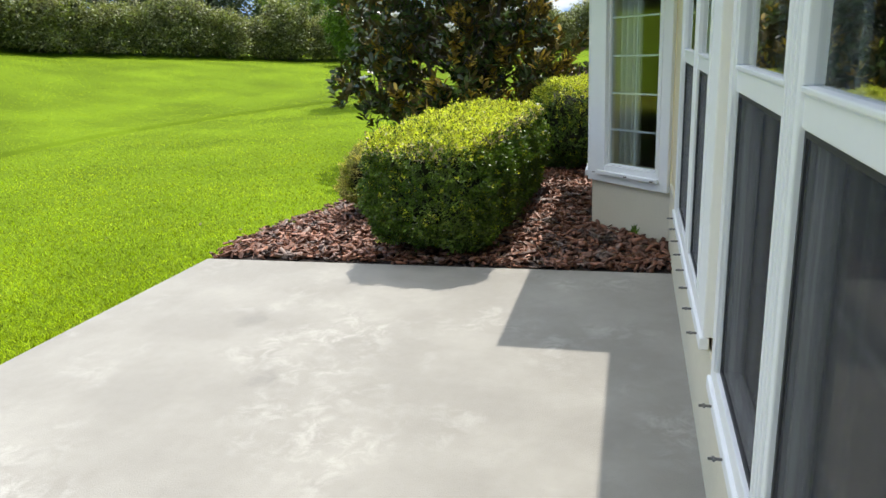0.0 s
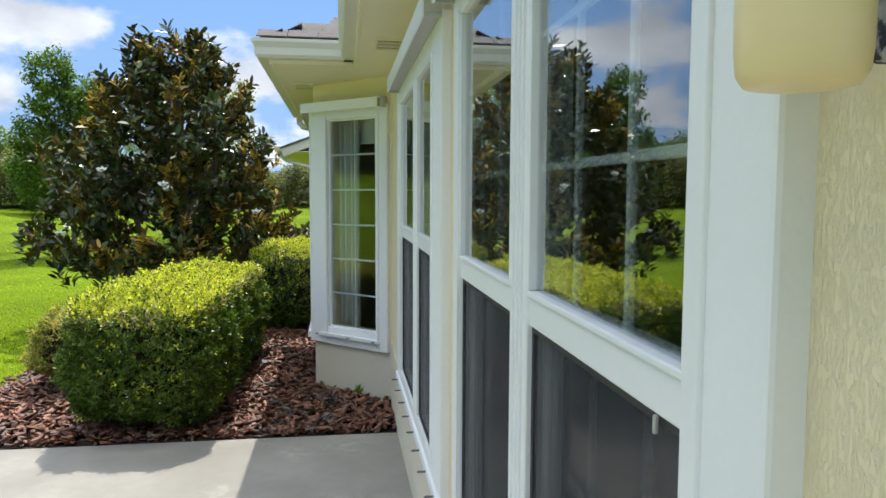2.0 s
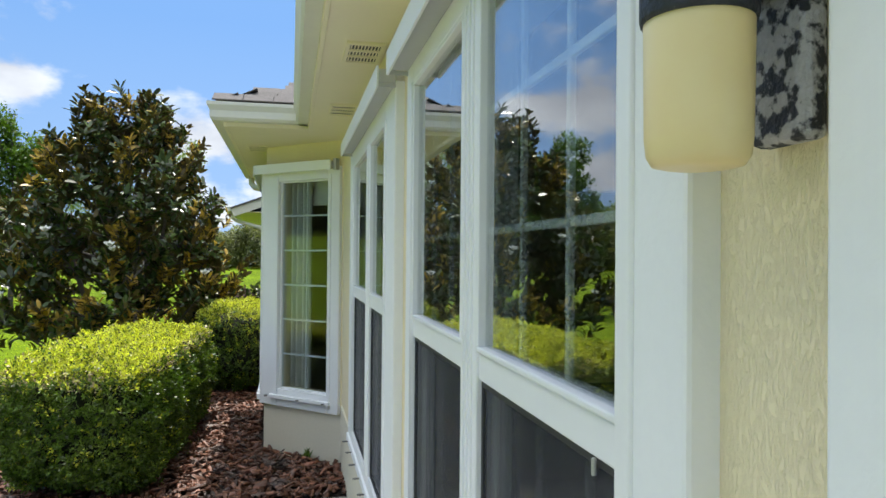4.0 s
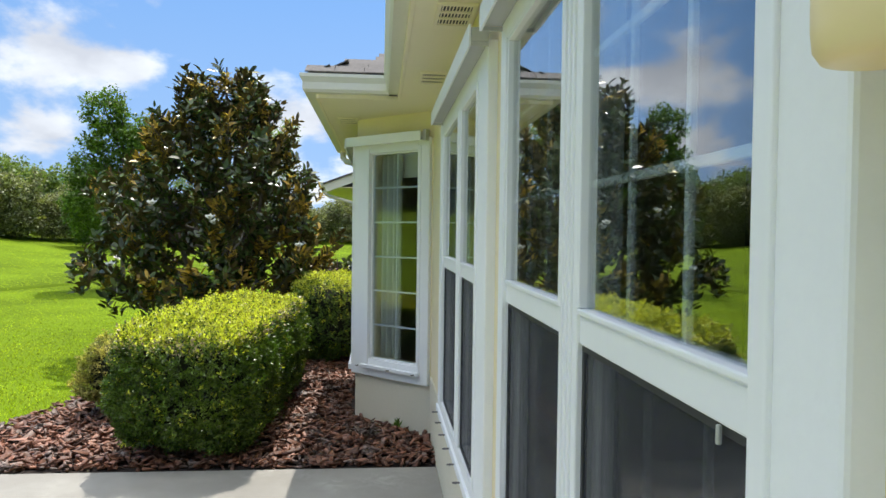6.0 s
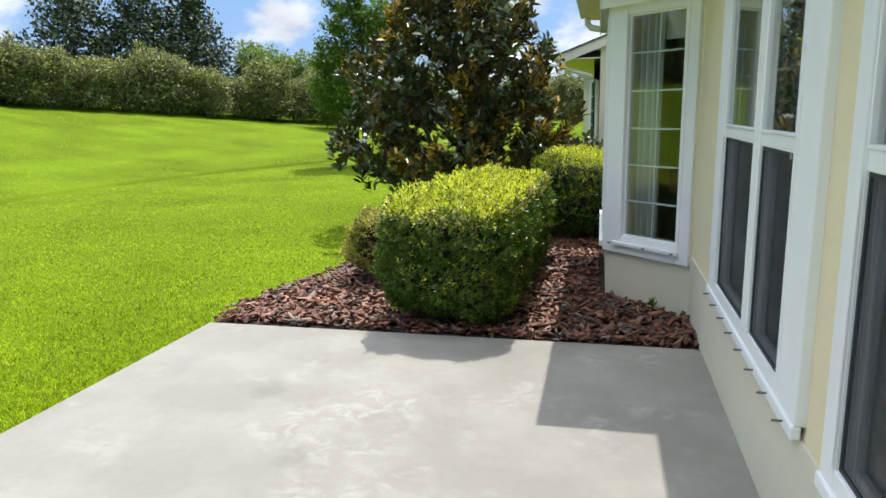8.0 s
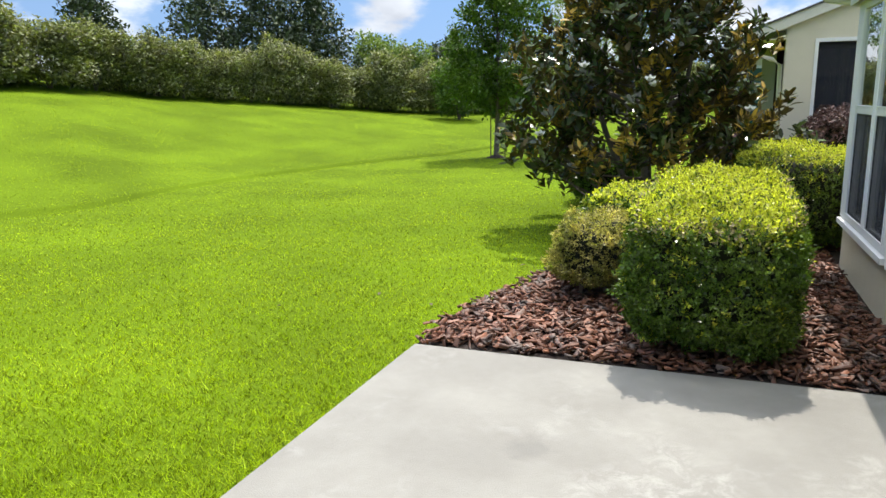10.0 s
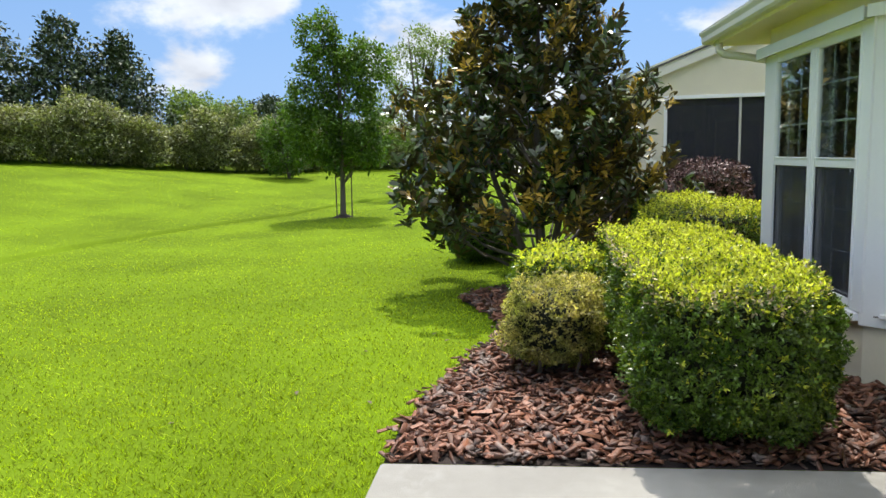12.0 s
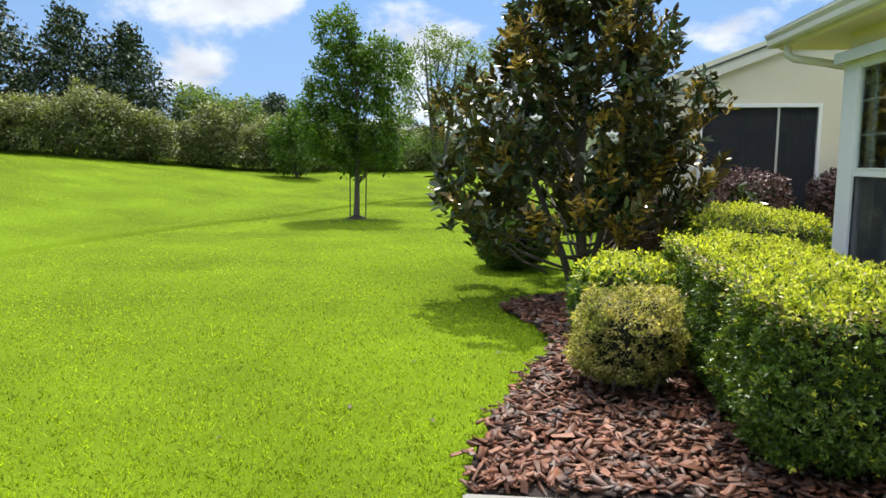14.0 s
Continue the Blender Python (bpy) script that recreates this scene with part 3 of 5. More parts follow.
tagged(holed_wall("wall_bay_front", -front_len / 2, front_len / 2, 0.40, 2.46, 0.12, [(fl[0][0], fl[1][1], BZ0, BZ1)], M_STUCCO, m_front), "cream yellow stucco front of the bay", "wall", kind="structure")
tagged(holed_wall("plinth_bay_front", -front_len / 2, front_len / 2, -0.15, 0.40, 0.12, [], M_STUCCO_PALE, m_front), "pale stucco front of the bay", "wall", kind="structure")
tagged(holed_wall("wall_bay_far", -side_len / 2, side_len / 2, 0.40, 2.46, 0.12, [], M_STUCCO, m_far), "cream yellow stucco far side of the bay", "wall", kind="structure")
tagged(holed_wall("plinth_bay_far", -side_len / 2, side_len / 2, -0.15, 0.40, 0.12, [], M_STUCCO_PALE, m_far), "pale stucco far side of the bay", "wall", kind="structure")
tagged(holed_wall("wall_north", -0.0, 5.6, -0.15, 2.46, 0.15, [], M_STUCCO, pose(XW, 8.18, 0)), "cream yellow stucco wall beyond the bay", "wall", kind="structure")


def bay_side_window():
    w = empty("window_3", m_side, "tall white narrow window with a grid of twelve lights", "window", kind="structure")
    out = -0.03
    boxpart("casing", -side_len / 2 - 0.022, sx0, out, 0.04, 0.377, 2.26, M_TRIM, w, 0.006)
    boxpart("casing", sx1, side_len / 2 - 0.018, out, 0.04, 0.377, 2.26, M_TRIM, w, 0.006)
    boxpart("head_casing", sx0, sx1, out, 0.04, BZ1, 2.26, M_TRIM, w, 0.004)
    boxpart("sill_casing", sx0, sx1, out, 0.04, 0.377, BZ0, M_TRIM, w, 0.004)
    boxpart("casing_bead", sx0 - 0.04, sx0, out - 0.008, out + 0.002, BZ0 - 0.04, BZ1 + 0.03, M_WHITE, w, 0.003)
    boxpart("casing_bead", sx1, sx1 + 0.03, out - 0.008, out + 0.002, BZ0 - 0.04, BZ1 + 0.03, M_WHITE, w, 0.003)
    boxpart("sill_ledge", sx0 - 0.07, sx1 + 0.035, out - 0.03, out, 0.44, 0.47, M_WHITE, w, 0.006)
    for x in (sx0 - 0.08, (sx0 + sx1) / 2, sx1 + 0.0):
        bm = tube(bmesh.new(), [(x, out - 0.03, 0.455), (x, out - 0.055, 0.455)], [0.005, 0.004], 6)
        box(bm, x - 0.014, x + 0.014, out - 0.05, out - 0.042, 0.451, 0.459, 0.002)
        part("stud", bm, M_STEEL, w, "steel wing-nut stud")
    sash(w, "bay", sx0, sx1, BZ0, BZ1, 0.01, 2, 6)
    hd = empty("shutter_header", m_side, "white aluminium storm shutter header over the bay window", "shutter header")
    boxpart("front_face", -side_len / 2 - 0.03, side_len / 2 - 0.05, -0.105, -0.097, 2.225, 2.30, M_WHITE, hd, 0.002)
    boxpart("channel", -side_len / 2 - 0.03, side_len / 2 - 0.05, -0.0965, -0.031, 2.235, 2.29, M_GREY, hd, 0.003)
    boxpart("end_cap", side_len / 2 - 0.049, side_len / 2 - 0.02, -0.075, -0.031, 2.225, 2.31, M_GREY, hd, 0.003)


bay_side_window()
double_window("window_4", BZ0, 1.398, BZ1, fl, (0.27, 0.155), m_front, "white paired bay window with grids and dark lower screens")
bs = empty("shutter_header", m_front, "white aluminium storm shutter header over the bay front", "shutter header")
boxpart("front_face", -front_len / 2 - 0.02, front_len / 2 + 0.03, -0.105, -0.097, 2.215, 2.30, M_WHITE, bs, 0.002)
boxpart("channel", -front_len / 2 - 0.02, front_len / 2 + 0.03, -0.0965, -0.037, 2.23, 2.29, M_GREY, bs, 0.003)
boxpart("bay_sill", -front_len / 2 + 0.02, front_len / 2 - 0.02, -0.06, -0.002, 0.40, 0.444, M_TRIM).matrix_world = m_front
tagged(bpy.data.objects["bay_sill"], "white sill board below the bay windows", "sill", kind="structure")

# ---- room behind the glass ----
def build_room():
    bm = bmesh.new()
    x0, x1, y0, y1, z0, z1 = 0.54, 4.4, -1.0, 8.2, 0.0, 2.40
    fs = [[(x0, y0, z0), (x1, y0, z0), (x1, y1, z0), (x0, y1, z0)], [(x0, y0, z1), (x0, y1, z1), (x1, y1, z1), (x1, y0, z1)],
          [(x1, y0, z0), (x1, y0, z1), (x1, y1, z1), (x1, y1, z0)], [(x0, y0, z0), (x0, y0, z1), (x1, y0, z1), (x1, y0, z0)],
          [(x0, y1, z0), (x1, y1, z0), (x1, y1, z1), (x0, y1, z1)]]
    for f in fs:
        bm.faces.new([bm.verts.new(q) for q in f])
    for z in (0.02, 2.395):
        bm.faces.new([bm.verts.new((x, y, z)) for x, y in ((0.5, 5.3), (-0.08, 5.88), (-0.08, 7.5), (0.5, 8.1))])
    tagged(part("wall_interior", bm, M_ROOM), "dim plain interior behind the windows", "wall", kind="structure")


build_room()


def curtain(p, q, z0, z1, folds, label="sheer off-white curtain hanging in folds"):
    """A hanging cloth from p to q in plan."""
    p, q = Vector(p), Vector(q)
    n, d = 90, (q - p)
    side = Vector((-d.y, d.x)).normalized()
    v = []
    for i in range(n + 1):
        t = i / n
        o = side * 0.028 * math.sin(t * folds * 2 * math.pi + 0.6 * math.sin(t * 9))
        for z in (z0, z1):
            v.append((p.x + d.x * t + o.x, p.y + d.y * t + o.y, z))
    f = [(2 * i, 2 * i + 2, 2 * i + 3, 2 * i + 1) for i in range(n)]
    ob = arrays("curtain", v, f, [M_CURTAIN], smooth=True)
    sm = ob.modifiers.new("thick", "SOLIDIFY"); sm.thickness = 0.004
    tagged(ob, label, "curtain")


side_dir = (B - A).normalized()
inn = Vector((0.679, 0.734)) * 0.13
curtain(A + side_dir * 0.43 + inn, A + side_dir * 0.72 + inn, 0.06, 2.39, 5)
curtain((0.68, 3.2), (0.68, 4.1), 0.02, 2.39, 12)
curtain((0.68, 2.4), (0.68, 2.7), 0.02, 2.39, 5)
curtain((0.02, 6.85), (0.02, 7.36), 0.06, 2.39, 6)
val = boxpart("window_valance", -side_len / 2 + 0.2, side_len / 2 - 0.12, 0.16, 0.18, 1.98, 2.2, M_CURTAIN, None, 0.004)
val.matrix_world = m_side
tagged(val, "pale fabric valance across the bay window", "valance")


# ---- eaves and roof ----
GX, GXB, GY0, GY1 = 0.012, -0.55, 4.75, 8.50   # outer gutter lines
SZ = 2.455


def build_soffit():
    bm = bmesh.new()
    for pts in ([(GX + 0.10, -4.0), (0.5, -4.0), (0.5, GY0 + 0.1), (GX + 0.10, GY0 + 0.1)],
                [(GXB + 0.10, GY0 + 0.1), (0.5, GY0 + 0.1), (0.5, GY1 - 0.1), (GXB + 0.10, GY1 - 0.1)],
                [(GX + 0.10, -4.2), (0.5, -4.2), (0.5, -4.0), (GX + 0.10, -4.0)]):
        lo = [bm.verts.new((x, y, SZ)) for x, y in pts]
        hi = [bm.verts.new((x, y, SZ + 0.02)) for x, y in pts]
        bm.faces.new(lo[::-1]); bm.faces.new(hi)
        for i in range(4):
            bm.faces.new((lo[i], lo[(i + 1) % 4], hi[(i + 1) % 4], hi[i]))
    tagged(part("soffit", bm, M_SOFFIT), "cream painted soffit under the eaves", "soffit", kind="structure")
    # fascia boards
    runs = [((GX + 0.10, -4.0), (GX + 0.10, GY0 + 0.1)), ((GX + 0.10, GY0 + 0.1), (GXB + 0.10, GY0 + 0.1)), ((GXB + 0.10, GY0 + 0.1), (GXB + 0.10, GY1 - 0.1)),
            ((GXB + 0.10, GY1 - 0.1), (2.5, GY1 - 0.1))]
    for k, (p, q) in enumerate(runs):
        p, q = Vector(p), Vector(q)
        d = (q - p).normalized()
        m = Matrix.Translation((p.x, p.y, 0)) @ Matrix.Rotation(math.atan2(d.y, d.x), 4, "Z")
        L = (q - p).length
        fb = boxpart("fascia", -0.0, L, 0.0, 0.02, SZ - 0.006, SZ + 0.125, M_SOFFIT, None, 0.003)
        fb.matrix_world = m
        tagged(fb, "cream painted fascia board", "fascia", kind="structure")
        # gutter profile, outer side towards +y of its own frame
        prof = [(0.021, 2.475), (0.085, 2.475), (0.10, 2.495), (0.10, 2.54), (0.118, 2.575), (0.118, 2.597), (0.108, 2.597), (0.108, 2.577), (0.09, 2.54), (0.09, 2.498), (0.08, 2.483), (0.021, 2.483)]
        a0 = (0, 0, 1, 1)[k]; a1 = (0, 1, 1, 0)[k]
        bm = bmesh.new()
        ends = []
        for s, t in ((0.0, -1 if a0 else 0), (L, 1 if a1 else 0)):
            ends.append([bm.verts.new((s + t * y, y, z)) for y, z in prof])
        nn = len(prof)
        for i in range(nn):
            bm.faces.new((ends[0][i], ends[0][(i + 1) % nn], ends[1][(i + 1) % nn], ends[1][i]))
        bm.faces.new(ends[0][::-1]); bm.faces.new(ends[1])
        bmesh.ops.recalc_face_normals(bm, faces=bm.faces)
        g = part("gutter", bm, M_GUTTER)
        g.matrix_world = m
        tagged(g, "cream aluminium gutter along the eave", "gutter", kind="structure")


build_soffit()
SLOPE = 0.44


def roof_z(d):
    return 2.612 + SLOPE * d


def build_roofs():
    bm = bmesh.new()
    x0, x1 = GX + 0.06, 6.0
    a = [(x0, -4.0, roof_z(0)), (x0, 8.5, roof_z(0)), (x1, 8.5, roof_z(x1 - x0)), (x1, -4.0, roof_z(x1 - x0))]
    bm.faces.new([bm.verts.new(q) for q in a])
    b = [(x1, -4.0, roof_z(x1 - x0)), (x1, 8.5, roof_z(x1 - x0)), (2 * x1, 8.5, 2.56), (2 * x1, -4.0, 2.56)]
    bm.faces.new([bm.verts.new(q) for q in b])
    bmesh.ops.solidify(bm, geom=list(bm.faces), thickness=-0.05)
    tagged(part("roof_main", bm, M_SHINGLE), "dark grey brown shingled house roof", "roof", kind="structure")
    bm = bmesh.new()
    ex, y0, y1 = GXB + 0.03, GY0 + 0.03, GY1 - 0.03
    hw = (y1 - y0) / 2
    rz, ry, rx = roof_z(hw), (y0 + y1) / 2, ex + hw
    back = 3.5
    P = {"a": (ex, y0, roof_z(0)), "b": (ex, y1, roof_z(0)), "r": (rx, ry, rz), "s": (back + 1.5, ry, rz), "c": (back, y0, roof_z(0)), "d": (back, y1, roof_z(0))}
    V = {k: bm.verts.new(q) for k, q in P.items()}
    bm.faces.new((V["a"], V["r"], V["b"]))
    bm.faces.new((V["a"], V["c"], V["s"], V["r"]))
    bm.faces.new((V["b"], V["r"], V["s"], V["d"]))
    ob = tagged(part("roof_bay", bm, M_SHINGLE), "dark grey brown hip roof over the bay", "roof", kind="structure")
    # courses of shingles on the near slope and the front slope
    me = bpy.data.meshes.new("shingle")
    b2 = box(bmesh.new(), -0.098, 0.098, -0.01, 0.16, 0.0, 0.009, 0.002)
    b2.to_mesh(me); b2.free(); me.materials.append(M_SHINGLE)
    tilt = math.atan(SLOPE)
    for row in range(8):
        d = row * 0.135 * math.cos(tilt)
        n = int((2.6 - d) / 0.2)
        for i in range(n):
            x = ex + d + 0.08 + i * 0.2 + (0.1 if row % 2 else 0)
            o = new("shingle", me); o.parent = ob
            o.matrix_local = Matrix.Translation((x, y0 + d, roof_z(d) + 0.004)) @ Matrix.Rotation(tilt + 0.03, 4, "X")
    for row in range(5):
        d = row * 0.135 * math.cos(tilt)
        n = int((y1 - y0 - 2 * d) / 0.2)
        for i in range(n):
            y = y1 - d - 0.1 - i * 0.2
            o = new("shingle", me); o.parent = ob
            o.matrix_local = Matrix.Translation((ex + d, y, roof_z(d) + 0.004)) @ Matrix.Rotation(-math.pi / 2, 4, "Z") @ Matrix.Rotation(tilt + 0.03, 4, "X")


build_roofs()


def soffit_vent(x, y, turn=0):
    v = empty("soffit_vent", pose(x, y, SZ - 0.001, 0, 0, turn), "perforated cream soffit vent grille", "vent", "soffit vents")
    for a, b, c, d in ((-0.08, 0.08, -0.15, -0.13), (-0.08, 0.08, 0.13, 0.15), (-0.08, -0.064, -0.13, 0.13), (0.064, 0.08, -0.13, 0.13), (-0.064, 0.064, -0.05, -0.036), (-0.064, 0.064, 0.036, 0.05)):
        boxpart("grille_frame", a, b, c, d, -0.012, 0.0, M_SOFFIT, v)
    boxpart("grille_backing", -0.064, 0.064, -0.13, 0.13, -0.004, 0.0, M_DARK, v)
    for i in range(9):
        x2 = -0.056 + i * 0.014
        for (c, d) in ((-0.13, -0.05), (-0.036, 0.036), (0.05, 0.13)):
            boxpart("slat", x2 - 0.0028, x2 + 0.0028, c, d, -0.0065, -0.0045, M_SOFFIT, v)


soffit_vent(0.28, 2.88)
soffit_vent(0.28, 4.1)
soffit_vent(-0.29, 5.82)


def downspout():
    bm = bmesh.new()
    tube(bm, [(-0.46, 8.22, 2.48), (-0.46, 8.22, 2.39), (-0.42, 8.19, 2.345), (-0.24, 8.08, 2.30), (-0.06, 8.0, 2.25), (0.0, 7.97, 2.19), (0.01, 7.96, 1.6), (0.01, 7.96, 0.05)], [0.034] * 8, 10)
    tagged(part("downspout", bm, M_GUTTER, smooth=True), "cream metal downspout bending back to the wall", "downspout", kind="structure")


downspout()


def wall_lamp():
    """Jar lamp on a peeling backplate, beside the window."""
    l = empty("wall_lamp", M_LONG, "weathered wall lamp with yellowed glass jar and peeling black paint", "wall lamp")
    x = -0.344
    boxpart("backplate", -0.371, -0.307, -0.022, 0.0, 1.674, 1.895, M_LAMPBLACK, l, 0.006)
    bm = bmesh.new()
    box(bm, x - 0.022, x + 0.022, -0.06, -0.021, 1.790, 1.848, 0.006)
    part("arm", bm, M_LAMPCAP, l)

    def lathe(prof, cx, cy, n=40):
        b = bmesh.new(); rings = []
        for r, z in prof:
            rings.append([b.verts.new((cx + r * math.cos(2 * math.pi * k / n), cy + r * math.sin(2 * math.pi * k / n), z)) for k in range(n)])
        for r0, r1 in zip(rings, rings[1:]):
            for k in range(n):
                b.faces.new((r0[k], r0[(k + 1) % n], r1[(k + 1) % n], r1[k]))
        b.faces.new(rings[0][::-1]); b.faces.new(rings[-1])
        bmesh.ops.recalc_face_normals(b, faces=b.faces)
        return b
    cy = -0.086
    part("jar", lathe([(0.025, 1.653), (0.034, 1.655), (0.0385, 1.662), (0.040, 1.676), (0.041, 1.762), (0.041, 1.79)], x, cy), M_LAMPGLASS, l, "yellowed glass jar", True)
    part("cap", lathe([(0.043, 1.7645), (0.044, 1.7685), (0.044, 1.832), (0.044, 1.848), (0.026, 1.864), (0.002, 1.866)], x, cy), M_LAMPCAP, l, "peeling black metal cap", True)


wall_lamp()


# ---- the wing with the screened porch ----
def porch_wing():
    y = 13.3
    m = pose(0, y, 0)
    ow = (0.08, 1.93)
    w = holed_wall("wall_porch", -0.33, 7.0, -0.15, 2.50, 0.2, [(ow[0], ow[1], -0.1, 2.35)], M_STUCCO_PALE, m)
    tagged(w, "pale stucco gable wall with a screened porch opening", "wall", kind="structure")
    bm = bmesh.new()
    x0, z0, xr, zr = -0.75, 2.50, 6.0, 5.05
    tri = [(x0, z0), (7.0, z0), (7.0, 4.9), (xr, zr)]
    f0 = [bm.verts.new((x, y + 0.001, z)) for x, z in tri]; f1 = [bm.verts.new((x, y + 0.2, z)) for x, z in tri]
    bm.faces.new(f0); bm.faces.new(f1[::-1])
    for i in range(4):
        bm.faces.new((f0[i], f1[i], f1[(i + 1) % 4], f0[(i + 1) % 4]))
    tagged(part("wall_gable", bm, M_STUCCO_PALE), "pale stucco gable end", "wall", kind="structure")
    bm = bmesh.new()
    d = Vector((xr - x0, zr - z0)).normalized()
    n = Vector((-d.y, d.x))
    for (yy0, yy1, lo, hi, mt) in ((y - 0.10, y + 6, 0.03, 0.06, M_SHINGLE),):
        pts = [Vector((x0 - 0.35 * d.x, z0 - 0.35 * d.y)) + n * lo, Vector((xr, zr)) + n * lo, Vector((xr, zr)) + n * hi, Vector((x0 - 0.35 * d.x, z0 - 0.35 * d.y)) + n * hi]
        a = [bm.verts.new((p.x, yy0, p.y)) for p in pts]; b = [bm.verts.new((p.x, yy1, p.y)) for p in pts]
        bm.faces.new(a); bm.faces.new(b[::-1])
        for i in range(4):
            bm.faces.new((a[i], b[i], b[(i + 1) % 4], a[(i + 1) % 4]))
    bmesh.ops.recalc_face_normals(bm, faces=bm.faces)
    tagged(part("roof_porch", bm, M_SHINGLE), "dark shingled roof over the porch wing", "roof", kind="structure")
    bm = bmesh.new()
    pts = [Vector((x0 - 0.35 * d.x, z0 - 0.35 * d.y)) + n * o for o in (-0.12, 0.028)] + [Vector((xr, zr)) + n * o for o in (0.028, -0.12)]
    a = [bm.verts.new((p.x, y - 0.08, p.y)) for p in pts]; b = [bm.verts.new((p.x, y - 0.055, p.y)) for p in pts]
    bm.faces.new(a); bm.faces.new(b[::-1])
    for i in range(4):
        bm.faces.new((a[i], b[i], b[(i + 1) % 4], a[(i + 1) % 4]))
    bmesh.ops.recalc_face_normals(bm, faces=bm.faces)
    tagged(part("rake_board", bm, M_GUTTER), "pale rake board along the gable roof edge", "trim", kind="structure")
    tagged(boxpart("soffit_porch", -1.06, -0.335, y - 0.05, y + 5.8, 2.352, 2.366, M_SOFFIT), "cream soffit under the porch wing eave", "soffit", kind="structure")
    gt = boxpart("gutter_porch", -1.19, -1.075, y - 0.05, y + 5.8, 2.35, 2.455, M_GUTTER, None, 0.012)
    tagged(gt, "cream gutter along the porch wing eave", "gutter", kind="structure")
    bm = tube(bmesh.new(), [(-1.10, y + 0.05, 2.36), (-1.10, y + 0.05, 2.28), (-1.0, y + 0.06, 2.2), (-0.5, y + 0.1, 2.06), (-0.385, y + 0.12, 1.97), (-0.375, y + 0.12, 1.3), (-0.375, y + 0.12, 0.0)], [0.036] * 7, 10)
    tagged(part("downspout_porch", bm, M_GUTTER, smooth=True), "cream downspout at the corner of the porch wing", "downspout", kind="structure")
    fr = empty("porch_frame", m, "white aluminium screen frame of the porch opening", "porch frame")
    boxpart("head_rail", ow[0], ow[1], -0.02, 0.05, 2.29, 2.348, M_WHITE, fr, 0.004)
    boxpart("post", ow[1] - 0.05, ow[1], -0.02, 0.05, 0.0, 2.29, M_WHITE, fr, 0.004)
    boxpart("post", ow[0], ow[0] + 0.05, -0.02, 0.05, 0.0, 2.29, M_WHITE, fr, 0.004)
    boxpart("mullion", 1.27, 1.305, 0.0, 0.05, 0.0, 2.29, M_GREY, fr, 0.003)
    sc = boxpart("screen", ow[0] + 0.05, ow[1] - 0.05, 0.028, 0.0295, 0.0, 2.29, M_SCREEN, fr)
    sc.visible_shadow = False
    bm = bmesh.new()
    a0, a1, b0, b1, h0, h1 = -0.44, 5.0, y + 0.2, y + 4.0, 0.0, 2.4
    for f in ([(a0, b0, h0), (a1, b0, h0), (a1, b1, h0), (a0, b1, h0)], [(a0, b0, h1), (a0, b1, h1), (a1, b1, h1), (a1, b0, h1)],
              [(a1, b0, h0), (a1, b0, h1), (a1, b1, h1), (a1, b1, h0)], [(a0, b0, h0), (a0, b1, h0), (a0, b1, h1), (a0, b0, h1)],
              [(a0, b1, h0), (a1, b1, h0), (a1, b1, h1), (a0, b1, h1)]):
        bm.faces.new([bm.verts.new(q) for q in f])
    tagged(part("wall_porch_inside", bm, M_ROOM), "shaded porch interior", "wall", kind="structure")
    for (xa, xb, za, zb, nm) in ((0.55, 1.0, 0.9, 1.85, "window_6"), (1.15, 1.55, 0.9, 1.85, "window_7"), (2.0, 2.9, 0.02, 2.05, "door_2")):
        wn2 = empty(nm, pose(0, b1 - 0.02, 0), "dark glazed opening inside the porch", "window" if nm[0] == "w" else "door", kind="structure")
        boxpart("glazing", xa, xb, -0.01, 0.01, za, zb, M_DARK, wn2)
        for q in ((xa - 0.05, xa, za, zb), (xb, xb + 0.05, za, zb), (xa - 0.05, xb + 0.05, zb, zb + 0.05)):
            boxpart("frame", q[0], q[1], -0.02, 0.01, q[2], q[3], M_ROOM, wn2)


porch_wing()


def far_house():
    h = empty("neighbour_house", pose(-0.2, 21.0, 0), "neighbouring pale house with a glazed porch", "house")
    boxpart("wall", -0.6, 8.0, 0.0, 6.0, -0.1, 2.75, M_STUCCO_PALE, h)
    bm = bmesh.new()
    pts = [(-1.1, 2.70), (8.2, 2.70), (4.0, 4.6)]
    a = [bm.verts.new((x, -0.5, z)) for x, z in pts]; b = [bm.verts.new((x, 6.4, z)) for x, z in pts]
    bm.faces.new(a); bm.faces.new(b[::-1])
    for i in range(3):
        bm.faces.new((a[i], b[i], b[(i + 1) % 3], a[(i + 1) % 3]))
    bmesh.ops.recalc_face_normals(bm, faces=bm.faces)
    part("roof", bm, M_SOFFIT, h)
    boxpart("window_frame", -0.45, 0.35, -0.05, -0.002, 0.55, 2.25, M_WHITE, h, 0.01)
    boxpart("window", -0.38, 0.28, -0.06, -0.052, 0.62, 2.18, M_TEAL, h)
    for z in (1.0, 1.4, 1.8):
        boxpart("glazing_bar", -0.38, 0.28, -0.066, -0.0605, z - 0.012, z + 0.012, M_WHITE, h)


M_TEAL = mat("teal_glass", (0.05, 0.12, 0.11), 0.15)
far_house()


# ---- plants ----
RNG = np.random.default_rng(7)


def unit(v):
    return v / (np.linalg.norm(v, axis=-1, keepdims=True) + 1e-9)


